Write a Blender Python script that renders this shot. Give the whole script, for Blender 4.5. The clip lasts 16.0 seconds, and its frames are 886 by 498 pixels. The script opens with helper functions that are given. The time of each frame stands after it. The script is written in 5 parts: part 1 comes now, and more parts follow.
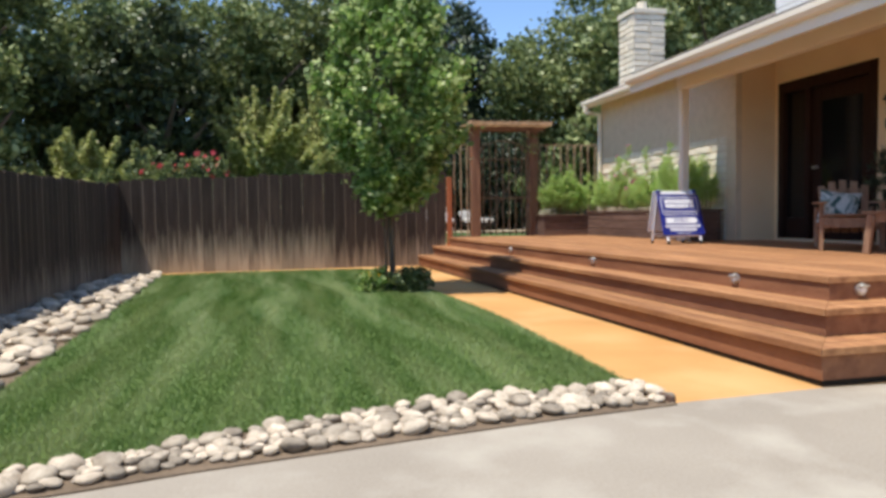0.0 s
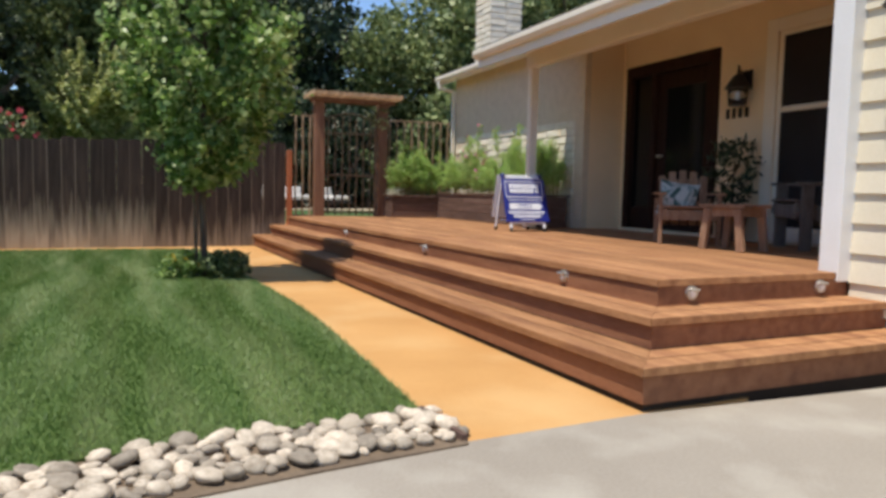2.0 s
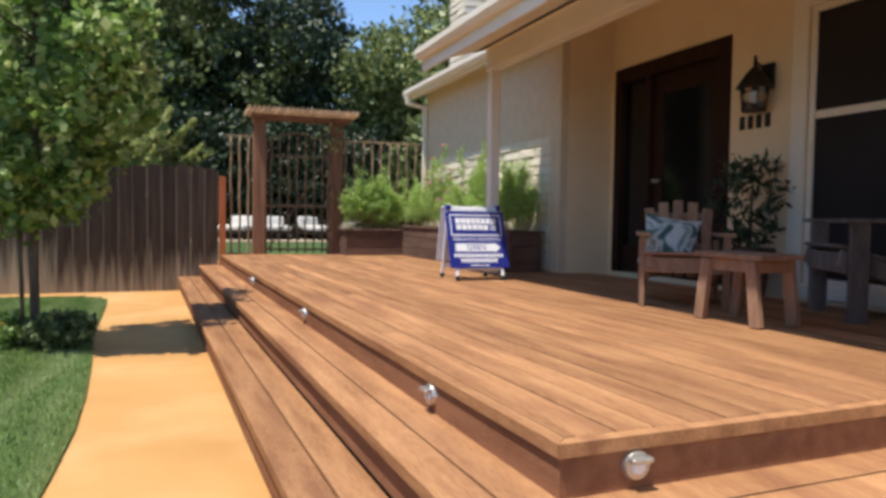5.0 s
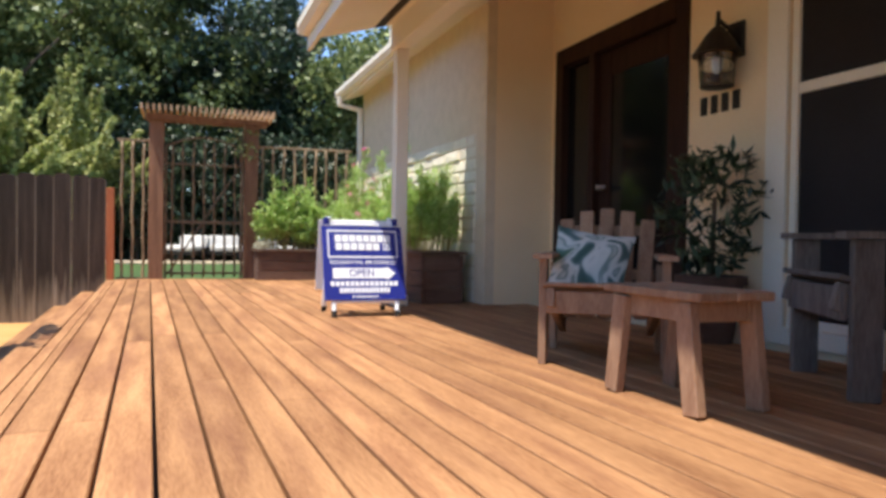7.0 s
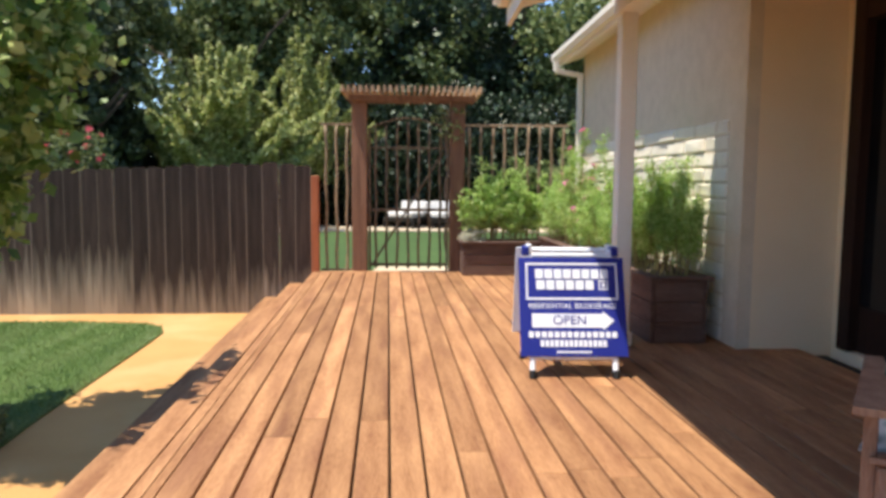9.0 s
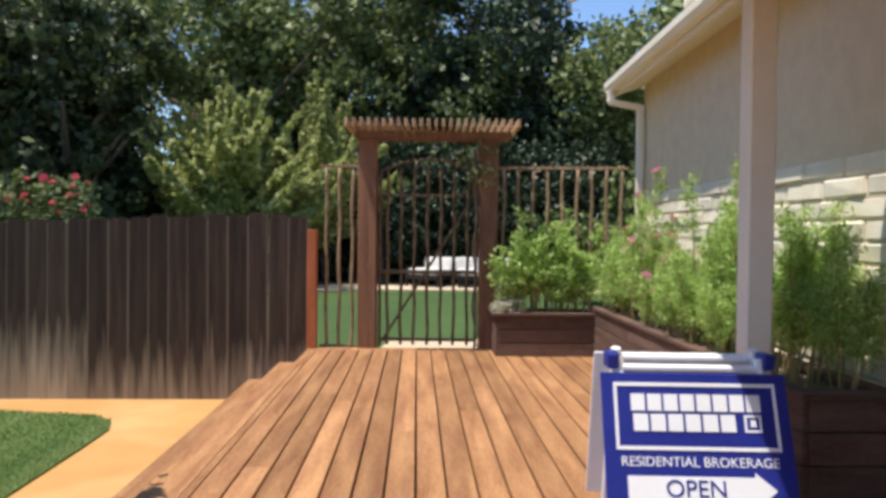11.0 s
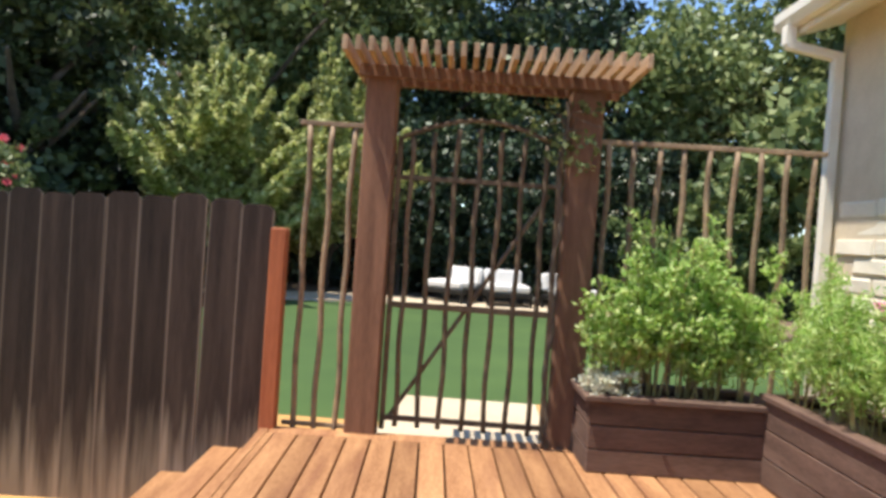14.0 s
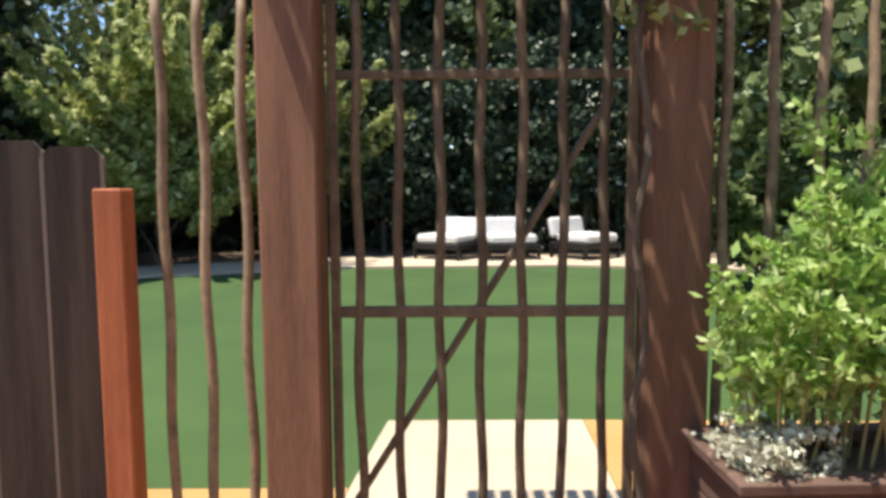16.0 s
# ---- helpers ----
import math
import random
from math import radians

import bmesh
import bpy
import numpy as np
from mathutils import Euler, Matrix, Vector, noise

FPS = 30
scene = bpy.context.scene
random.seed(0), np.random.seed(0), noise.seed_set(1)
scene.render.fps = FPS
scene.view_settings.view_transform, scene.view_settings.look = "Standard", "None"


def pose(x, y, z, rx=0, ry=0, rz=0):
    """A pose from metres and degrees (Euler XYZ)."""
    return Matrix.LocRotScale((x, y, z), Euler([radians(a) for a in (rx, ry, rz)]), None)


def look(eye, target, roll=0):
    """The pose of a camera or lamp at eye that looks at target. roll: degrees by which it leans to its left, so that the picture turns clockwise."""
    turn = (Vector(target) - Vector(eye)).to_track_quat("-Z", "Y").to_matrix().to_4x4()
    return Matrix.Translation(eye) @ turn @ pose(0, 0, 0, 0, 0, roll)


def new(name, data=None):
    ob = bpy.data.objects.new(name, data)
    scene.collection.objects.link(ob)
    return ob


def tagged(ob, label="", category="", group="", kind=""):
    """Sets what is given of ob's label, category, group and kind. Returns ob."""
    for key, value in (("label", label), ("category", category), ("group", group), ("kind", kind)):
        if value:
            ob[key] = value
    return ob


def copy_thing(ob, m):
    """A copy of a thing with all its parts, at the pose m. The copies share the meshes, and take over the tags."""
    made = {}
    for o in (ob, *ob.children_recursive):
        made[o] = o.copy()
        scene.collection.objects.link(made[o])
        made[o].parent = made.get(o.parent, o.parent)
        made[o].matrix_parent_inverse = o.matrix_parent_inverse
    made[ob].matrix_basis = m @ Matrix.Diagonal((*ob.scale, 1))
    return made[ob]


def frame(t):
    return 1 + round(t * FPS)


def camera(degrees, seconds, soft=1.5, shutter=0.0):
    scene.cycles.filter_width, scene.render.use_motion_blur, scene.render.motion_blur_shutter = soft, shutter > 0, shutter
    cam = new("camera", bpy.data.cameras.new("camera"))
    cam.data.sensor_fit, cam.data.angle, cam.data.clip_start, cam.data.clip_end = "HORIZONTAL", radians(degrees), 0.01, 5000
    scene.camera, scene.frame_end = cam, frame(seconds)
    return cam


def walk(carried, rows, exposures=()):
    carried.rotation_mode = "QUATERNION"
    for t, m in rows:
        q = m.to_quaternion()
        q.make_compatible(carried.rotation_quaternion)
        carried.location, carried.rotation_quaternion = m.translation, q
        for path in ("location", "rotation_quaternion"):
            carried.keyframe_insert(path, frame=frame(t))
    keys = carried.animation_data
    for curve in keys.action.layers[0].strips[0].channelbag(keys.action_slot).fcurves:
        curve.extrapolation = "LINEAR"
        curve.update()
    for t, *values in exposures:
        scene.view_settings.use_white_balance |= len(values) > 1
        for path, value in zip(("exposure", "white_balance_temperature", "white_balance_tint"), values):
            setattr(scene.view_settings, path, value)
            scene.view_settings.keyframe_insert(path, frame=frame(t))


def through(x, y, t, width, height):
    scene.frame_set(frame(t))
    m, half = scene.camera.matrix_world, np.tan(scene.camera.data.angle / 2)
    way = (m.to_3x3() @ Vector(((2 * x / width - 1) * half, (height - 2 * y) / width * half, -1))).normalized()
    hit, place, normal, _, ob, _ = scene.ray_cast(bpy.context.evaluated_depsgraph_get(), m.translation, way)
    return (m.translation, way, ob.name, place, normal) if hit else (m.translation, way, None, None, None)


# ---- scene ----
cam = camera(63.4, 16.0, soft=3.4)
PATH = [
    (0, (0.534, 0.508, 1.038), (0.969, 2.458, 0.942), -0.8),
    (0.5, (0.708, 0.593, 1.039), (1.166, 2.537, 0.938), 1.4),
    (1, (0.797, 0.778, 1.069), (1.34, 2.701, 0.985), 1.9),
    (1.5, (0.958, 0.97, 1.061), (1.69, 2.824, 0.904), -0.0),
    (2, (1.255, 1.204, 1.069), (2.03, 3.041, 0.912), 1.2),
    (2.5, (1.54, 1.426, 1.124), (2.246, 3.296, 1.053), 3.7),
    (3, (1.771, 1.711, 1.13), (2.515, 3.567, 1.074), -1.1),
    (5.5, (3.426, 3.007, 1.22), (4.086, 4.892, 1.119), 2.6),
    (6, (3.854, 3.23, 1.233), (4.479, 5.126, 1.127), 4.8),
    (6.5, (4.13, 3.607, 1.251), (4.732, 5.514, 1.259), 2.6),
    (7, (4.455, 4.009, 1.183), (5.149, 5.885, 1.153), 0.9),
    (7.5, (4.564, 4.377, 1.38), (4.853, 6.356, 1.43), 1.6),
    (8, (4.585, 4.631, 1.512), (4.813, 6.617, 1.445), 0.0),
    (8.5, (4.726, 4.852, 1.553), (4.977, 6.834, 1.467), 0.2),
    (9, (4.841, 5.186, 1.703), (4.924, 7.175, 1.514), 0.4),
    (11.5, (4.917, 7.363, 1.719), (4.92, 9.363, 1.695), 0.6),
    (12, (4.915, 7.82, 1.715), (4.973, 9.811, 1.543), 1.7),
    (12.5, (4.769, 8.377, 1.699), (4.779, 10.373, 1.566), 3.5),
    (13, (4.743, 8.807, 1.751), (4.707, 10.803, 1.627), -1.0),
    (13.5, (4.735, 9.318, 1.77), (4.696, 11.317, 1.71), 3.1),
    (14, (4.685, 9.796, 1.772), (4.644, 11.796, 1.734), 4.0),
    (14.5, (4.664, 10.252, 1.736), (4.693, 12.249, 1.636), 0.1),
    (15, (4.702, 10.785, 1.697), (4.389, 12.757, 1.589), 1.7),
    (15.5, (4.729, 11.24, 1.704), (4.537, 13.219, 1.491), -2.3),
    (16, (4.672, 11.743, 1.758), (4.655, 13.734, 1.576), -0.4),
]
walk(cam, [(t, look(eye, target, roll)) for t, eye, target, roll in PATH],
     [(0, 0.6), (1.5, 0.52), (2, 0.38), (3, 0.48), (5.5, 0.62), (7, 0.98), (9, 0.92), (11.5, 0.58), (13, 0.7), (14, 0.98), (15, 1.0), (16, 0.95)])

# ---- world and sun ----
SUN = Vector((0.325, 0.127, -1.0)).normalized()   # the way the light travels
world = bpy.data.worlds.new("sky")
world.use_nodes = True
scene.world = world
wn = world.node_tree
sky = wn.nodes.new("ShaderNodeTexSky")
sky.sky_type, sky.sun_disc = "NISHITA", False
sky.altitude, sky.dust_density, sky.ozone_density = 1500, 0.05, 4.0
sky.sun_elevation, sky.sun_rotation = radians(69), math.atan2(-SUN.x, -SUN.y)
wn.links.new(sky.outputs[0], wn.nodes["Background"].inputs[0])
wn.nodes["Background"].inputs[1].default_value = 0.15
sun = new("sun", bpy.data.lights.new("sun", "SUN"))
sun.data.energy, sun.data.angle, sun.data.color = 4.0, radians(0.53), (1.0, 0.945, 0.85)
sun.matrix_world = Matrix.Translation((-6, -2, 18)) @ SUN.to_track_quat("-Z", "Y").to_matrix().to_4x4()


# ---- materials ----
def mat(name, a, b, scale=4.0, rough=0.8, stretch=(1, 1, 1), fine=60.0, bump=0.15, vary=0.0, metal=0.0, stain=None, through=0.0, dist=0.004, spec=0.35, bleach=None):
    """A surface of two mixed colours at a coarse and a fine scale, with relief. vary: change from piece to piece. stain: (colour, amount, scale)."""
    m = bpy.data.materials.new(name)
    m.use_nodes = True
    nt = m.node_tree
    n, l = nt.nodes, nt.links
    bs = n["Principled BSDF"]
    co = n.new("ShaderNodeTexCoord")
    mp = n.new("ShaderNodeMapping")
    mp.inputs["Scale"].default_value = stretch
    l.new(co.outputs["Object"], mp.inputs["Vector"])
    oi = n.new("ShaderNodeObjectInfo")
    ad = n.new("ShaderNodeVectorMath")
    sc = n.new("ShaderNodeVectorMath")
    sc.operation = "SCALE"
    cb = n.new("ShaderNodeCombineXYZ")
    for k in range(3):
        l.new(oi.outputs["Random"], cb.inputs[k])
    l.new(cb.outputs[0], sc.inputs[0])
    sc.inputs["Scale"].default_value = 37.0 if vary else 0.0
    l.new(mp.outputs[0], ad.inputs[0])
    l.new(sc.outputs[0], ad.inputs[1])
    big, small = n.new("ShaderNodeTexNoise"), n.new("ShaderNodeTexNoise")
    for t, q, d in ((big, scale, 4.0), (small, fine, 3.0)):
        t.inputs["Scale"].default_value, t.inputs["Detail"].default_value = q, d
        l.new(ad.outputs[0], t.inputs["Vector"])
    mixf = n.new("ShaderNodeMath")
    mixf.operation = "MULTIPLY_ADD"
    l.new(small.outputs[0], mixf.inputs[0])
    mixf.inputs[1].default_value = 0.45
    half = n.new("ShaderNodeMath")
    half.operation = "MULTIPLY"
    l.new(big.outputs[0], half.inputs[0])
    half.inputs[1].default_value = 0.65
    l.new(half.outputs[0], mixf.inputs[2])
    ramp = n.new("ShaderNodeValToRGB")
    ramp.color_ramp.elements[0].position, ramp.color_ramp.elements[1].position = 0.36, 0.72
    ramp.color_ramp.elements[0].color, ramp.color_ramp.elements[1].color = (*a, 1), (*b, 1)
    l.new(mixf.outputs[0], ramp.inputs[0])
    col = ramp.outputs[0]
    if stain:
        st = n.new("ShaderNodeTexNoise")
        st.inputs["Scale"].default_value, st.inputs["Detail"].default_value = stain[2], 5.0
        l.new(ad.outputs[0], st.inputs["Vector"])
        sr = n.new("ShaderNodeMapRange")
        sr.inputs[1].default_value, sr.inputs[2].default_value, sr.inputs[4].default_value = 0.5, 0.72, stain[1]
        l.new(st.outputs[0], sr.inputs[0])
        mx = n.new("ShaderNodeMixRGB")
        l.new(sr.outputs[0], mx.inputs[0])
        l.new(col, mx.inputs[1])
        mx.inputs[2].default_value = (*stain[0], 1)
        col = mx.outputs[0]
    if bleach:
        sx = n.new("ShaderNodeSeparateXYZ")
        l.new(co.outputs["Object"], sx.inputs[0])
        wob = n.new("ShaderNodeMath")
        wob.operation = "MULTIPLY_ADD"
        l.new(big.outputs[0], wob.inputs[0])
        wob.inputs[1].default_value = 1.5
        l.new(sx.outputs[2], wob.inputs[2])
        br = n.new("ShaderNodeMapRange")
        br.inputs[1].default_value, br.inputs[2].default_value, br.inputs[3].default_value, br.inputs[4].default_value = bleach[1], bleach[2], 0.85, 0.0
        l.new(wob.outputs[0], br.inputs[0])
        bx = n.new("ShaderNodeMixRGB")
        l.new(br.outputs[0], bx.inputs[0])
        l.new(col, bx.inputs[1])
        bx.inputs[2].default_value = (*bleach[0], 1)
        col = bx.outputs[0]
        ab, er, ex = n.new("ShaderNodeMath"), n.new("ShaderNodeMapRange"), n.new("ShaderNodeMixRGB")
        ab.operation = "ABSOLUTE"
        l.new(sx.outputs[0], ab.inputs[0])
        er.inputs[1].default_value, er.inputs[2].default_value, er.inputs[4].default_value = 0.085, 0.093, 0.6
        l.new(ab.outputs[0], er.inputs[0])
        l.new(er.outputs[0], ex.inputs[0])
        l.new(col, ex.inputs[1])
        ex.inputs[2].default_value = (0.26, 0.2, 0.15, 1)
        col = ex.outputs[0]
    if vary:
        hv = n.new("ShaderNodeHueSaturation")
        mr = n.new("ShaderNodeMapRange")
        mr.inputs[3].default_value, mr.inputs[4].default_value = 1 - vary, 1 + vary
        l.new(oi.outputs["Random"], mr.inputs[0])
        l.new(mr.outputs[0], hv.inputs["Value"])
        l.new(col, hv.inputs["Color"])
        col = hv.outputs[0]
    l.new(col, bs.inputs["Base Color"])
    bs.inputs["Roughness"].default_value, bs.inputs["Metallic"].default_value = rough, metal
    bs.inputs["Specular IOR Level"].default_value = spec
    if bump:
        bp = n.new("ShaderNodeBump")
        bp.inputs["Strength"].default_value, bp.inputs["Distance"].default_value = bump, dist
        l.new(mixf.outputs[0], bp.inputs["Height"])
        l.new(bp.outputs[0], bs.inputs["Normal"])
    if through:
        tr, ms = n.new("ShaderNodeBsdfTranslucent"), n.new("ShaderNodeMixShader")
        l.new(col, tr.inputs[0])
        ms.inputs[0].default_value = through
        l.new(bs.outputs[0], ms.inputs[1])
        l.new(tr.outputs[0], ms.inputs[2])
        l.new(ms.outputs[0], n["Material Output"].inputs[0])
    return m


def leafmat(name, a, b, c, through=0.35, rough=0.5, patch=None):
    """Leaves whose colour changes from leaf to leaf."""
    m = bpy.data.materials.new(name)
    m.use_nodes = True
    n, l = m.node_tree.nodes, m.node_tree.links
    g, ramp, tr, ms = n.new("ShaderNodeNewGeometry"), n.new("ShaderNodeValToRGB"), n.new("ShaderNodeBsdfTranslucent"), n.new("ShaderNodeMixShader")
    e = ramp.color_ramp.elements
    e[0].color, e[1].color = (*a, 1), (*c, 1)
    e.new(0.55).color = (*b, 1)
    l.new(g.outputs["Random Per Island"], ramp.inputs[0])
    bs = n["Principled BSDF"]
    bs.inputs["Roughness"].default_value = rough
    bs.inputs["Specular IOR Level"].default_value = 0.4
    col = ramp.outputs[0]
    if patch:
        co, no, mr, mx = n.new("ShaderNodeTexCoord"), n.new("ShaderNodeTexNoise"), n.new("ShaderNodeMapRange"), n.new("ShaderNodeMixRGB")
        no.inputs["Scale"].default_value, no.inputs["Detail"].default_value = patch[1], 5.0
        mp = n.new("ShaderNodeMapping")
        mp.inputs["Scale"].default_value = (3.2, 0.32, 1.0)
        mp.inputs["Rotation"].default_value = (0, 0, 0.12)
        l.new(co.outputs["Object"], mp.inputs["Vector"])
        l.new(mp.outputs[0], no.inputs["Vector"])
        mr.inputs[1].default_value, mr.inputs[2].default_value, mr.inputs[4].default_value = 0.4, 0.66, 0.85
        l.new(no.outputs[0], mr.inputs[0])
        l.new(mr.outputs[0], mx.inputs[0])
        l.new(col, mx.inputs[1])
        mx.inputs[2].default_value = (*patch[0], 1)
        col = mx.outputs[0]
    l.new(col, bs.inputs["Base Color"])
    l.new(col, tr.inputs[0])
    ms.inputs[0].default_value = through
    l.new(bs.outputs[0], ms.inputs[1])
    l.new(tr.outputs[0], ms.inputs[2])
    l.new(ms.outputs[0], n["Material Output"].inputs[0])
    return m


def glassmat(name, tint, rough=0.02, mixed=0.0):
    m = bpy.data.materials.new(name)
    m.use_nodes = True
    bs = m.node_tree.nodes["Principled BSDF"]
    bs.inputs["Base Color"].default_value = (*tint, 1)
    bs.inputs["Roughness"].default_value = rough
    bs.inputs["Transmission Weight"].default_value = 1.0 - mixed
    return m


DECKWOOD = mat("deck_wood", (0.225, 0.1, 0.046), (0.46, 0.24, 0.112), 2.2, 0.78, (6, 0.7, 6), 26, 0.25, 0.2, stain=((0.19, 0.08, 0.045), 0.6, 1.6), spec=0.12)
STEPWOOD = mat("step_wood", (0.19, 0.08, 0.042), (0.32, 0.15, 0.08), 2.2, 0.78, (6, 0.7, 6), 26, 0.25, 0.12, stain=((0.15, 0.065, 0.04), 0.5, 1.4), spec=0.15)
# Shade below boards and in slots, put into a near-black colour.
UNDER = mat("dark_underside", (0.02, 0.014, 0.01), (0.035, 0.025, 0.018), 3)
FENCEWOOD = mat("fence_wood", (0.022, 0.0145, 0.011), (0.06, 0.04, 0.03), 2.0, 0.9, (9, 9, 0.6), 22, 0.4, 0.3, stain=((0.085, 0.058, 0.042), 0.45, 2.0), bleach=((0.4, 0.33, 0.24), 0.92, 1.6))
FENCEDARK = mat("fence_wood_sound", (0.022, 0.0145, 0.011), (0.06, 0.04, 0.03), 2.0, 0.9, (9, 9, 0.6), 22, 0.4, 0.3, stain=((0.085, 0.058, 0.042), 0.45, 2.0), bleach=((0.33, 0.26, 0.19), 0.8, 1.32))
REDWOOD = mat("redwood_post", (0.3, 0.085, 0.035), (0.48, 0.15, 0.06), 3, 0.75, (9, 9, 0.6), 24, 0.3)
GATEWOOD = mat("gate_post_wood", (0.13, 0.063, 0.036), (0.27, 0.135, 0.077), 2.5, 0.8, (9, 9, 0.7), 24, 0.3, 0.15)
SLATWOOD = mat("slat_wood", (0.3, 0.18, 0.1), (0.5, 0.33, 0.19), 2.5, 0.8, (9, 0.8, 9), 24, 0.3, 0.2)
PLANTERWOOD = mat("planter_wood", (0.078, 0.044, 0.032), (0.165, 0.096, 0.069), 3, 0.9, (1, 1, 6), 24, 0.35, 0.13, stain=((0.21, 0.14, 0.105), 0.4, 2.0))
CHAIRWOOD = mat("chair_wood", (0.22, 0.112, 0.064), (0.39, 0.235, 0.145), 3, 0.75, (5, 5, 1), 24, 0.25, 0.15)
# Second chair's wood: greyer and darker than CHAIRWOOD.
GREYWOOD = mat("grey_chair_wood", (0.1, 0.08, 0.068), (0.2, 0.165, 0.14), 3, 0.85, (5, 5, 1), 24, 0.25, 0.15)
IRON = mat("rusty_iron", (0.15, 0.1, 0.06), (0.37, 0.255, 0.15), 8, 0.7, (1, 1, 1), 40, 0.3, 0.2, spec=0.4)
# IRON darkened for the gate: the arbor's shade is put into its colour.
GATEIRON_SHADED = mat("gate_rusty_iron_shaded", (0.083, 0.055, 0.033), (0.204, 0.14, 0.083), 8, 0.7, (1, 1, 1), 40, 0.3, 0.2, spec=0.4)
CREAM = mat("cream_stucco", (0.78, 0.595, 0.37), (0.86, 0.695, 0.465), 1.5, 0.9, (1, 1, 1), 90, 0.15)
TRIM = mat("cream_trim", (0.81, 0.73, 0.59), (0.87, 0.8, 0.68), 2, 0.6, (1, 1, 1), 50, 0.05)
BLOCK = mat("slump_block", (0.72, 0.63, 0.49), (0.84, 0.76, 0.62), 6, 0.9, (1, 1, 1), 60, 0.5, 0.06, dist=0.008)
MORTAR = mat("mortar", (0.6, 0.49, 0.34), (0.7, 0.58, 0.42), 8, 0.95)
SIDING = mat("siding_paint", (0.68, 0.6, 0.44), (0.77, 0.69, 0.53), 2, 0.6, (1, 1, 1), 60, 0.06, 0.03)
WHITE = mat("white_paint", (0.78, 0.76, 0.72), (0.85, 0.83, 0.8), 3, 0.5, (1, 1, 1), 60, 0.05)
ROOF = mat("roof_shingle", (0.12, 0.1, 0.085), (0.22, 0.19, 0.16), 5, 0.95, (1, 1, 1), 40, 0.5)
CONCRETE = mat("driveway_concrete", (0.27, 0.232, 0.185), (0.36, 0.315, 0.255), 0.9, 0.9, (1, 1, 1), 70, 0.25, stain=((0.44, 0.4, 0.33), 0.7, 2.2))
GRANITE = mat("decomposed_granite", (0.46, 0.235, 0.075), (0.58, 0.32, 0.115), 1.3, 0.95, (1, 1, 1), 120, 0.35, stain=((0.62, 0.4, 0.18), 0.6, 1.1))
FLAG = mat("pale_flagstone", (0.5, 0.39, 0.26), (0.63, 0.51, 0.36), 1.5, 0.9, (1, 1, 1), 60, 0.25)
SOIL = mat("dry_soil", (0.12, 0.085, 0.055), (0.22, 0.16, 0.105), 2.5, 0.95, (1, 1, 1), 50, 0.5)
TURFBASE = mat("lawn_base", (0.065, 0.105, 0.022), (0.11, 0.165, 0.04), 1.2, 0.95, (1, 0.25, 1), 70, 0.4, stain=((0.11, 0.17, 0.05), 0.6, 0.7))
BACKTURF = mat("back_turf", (0.04, 0.078, 0.02), (0.068, 0.118, 0.03), 0.9, 0.9, (1, 1, 1), 120, 0.3)
STONE = mat("river_stone", (0.27, 0.215, 0.155), (0.56, 0.48, 0.375), 1.2, 0.85, (1, 1, 1), 7, 0.4, 0.5)
BARK = mat("bark", (0.07, 0.05, 0.035), (0.16, 0.12, 0.085), 6, 0.95, (2, 2, 0.5), 30, 0.6)
DOORWOOD = mat("dark_door", (0.018, 0.008, 0.006), (0.04, 0.018, 0.012), 3, 0.6, (6, 6, 0.6), 24, 0.15, spec=0.15)
BLACK = mat("black_metal", (0.012, 0.011, 0.01), (0.03, 0.028, 0.025), 6, 0.5, metal=0.3)
BRONZE = mat("brushed_steel", (0.5, 0.48, 0.45), (0.65, 0.63, 0.6), 6, 0.35, metal=0.8)
BLUE = mat("blue_sign", (0.016, 0.024, 0.2), (0.022, 0.034, 0.26), 3, 0.4, bump=0.02)
SIGNWHITE = mat("sign_white", (0.8, 0.8, 0.82), (0.86, 0.86, 0.88), 3, 0.5, bump=0.02)
GLASS = glassmat("window_glass", (0.9, 0.93, 0.95))
SMOKED = mat("smoked_glass", (0.006, 0.006, 0.007), (0.012, 0.011, 0.012), 1, 0.1, bump=0.0, spec=0.35)
SCREEN = mat("window_screen", (0.018, 0.015, 0.016), (0.03, 0.026, 0.028), 2, 0.45, (1, 1, 1), 120, 0.1, spec=0.2)
# Indoor gloom, put into the colour of the room's back wall and floor.
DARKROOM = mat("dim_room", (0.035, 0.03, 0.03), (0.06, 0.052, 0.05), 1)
CUSHION = mat("pale_cushion", (0.6, 0.57, 0.52), (0.75, 0.72, 0.68), 4, 0.9)
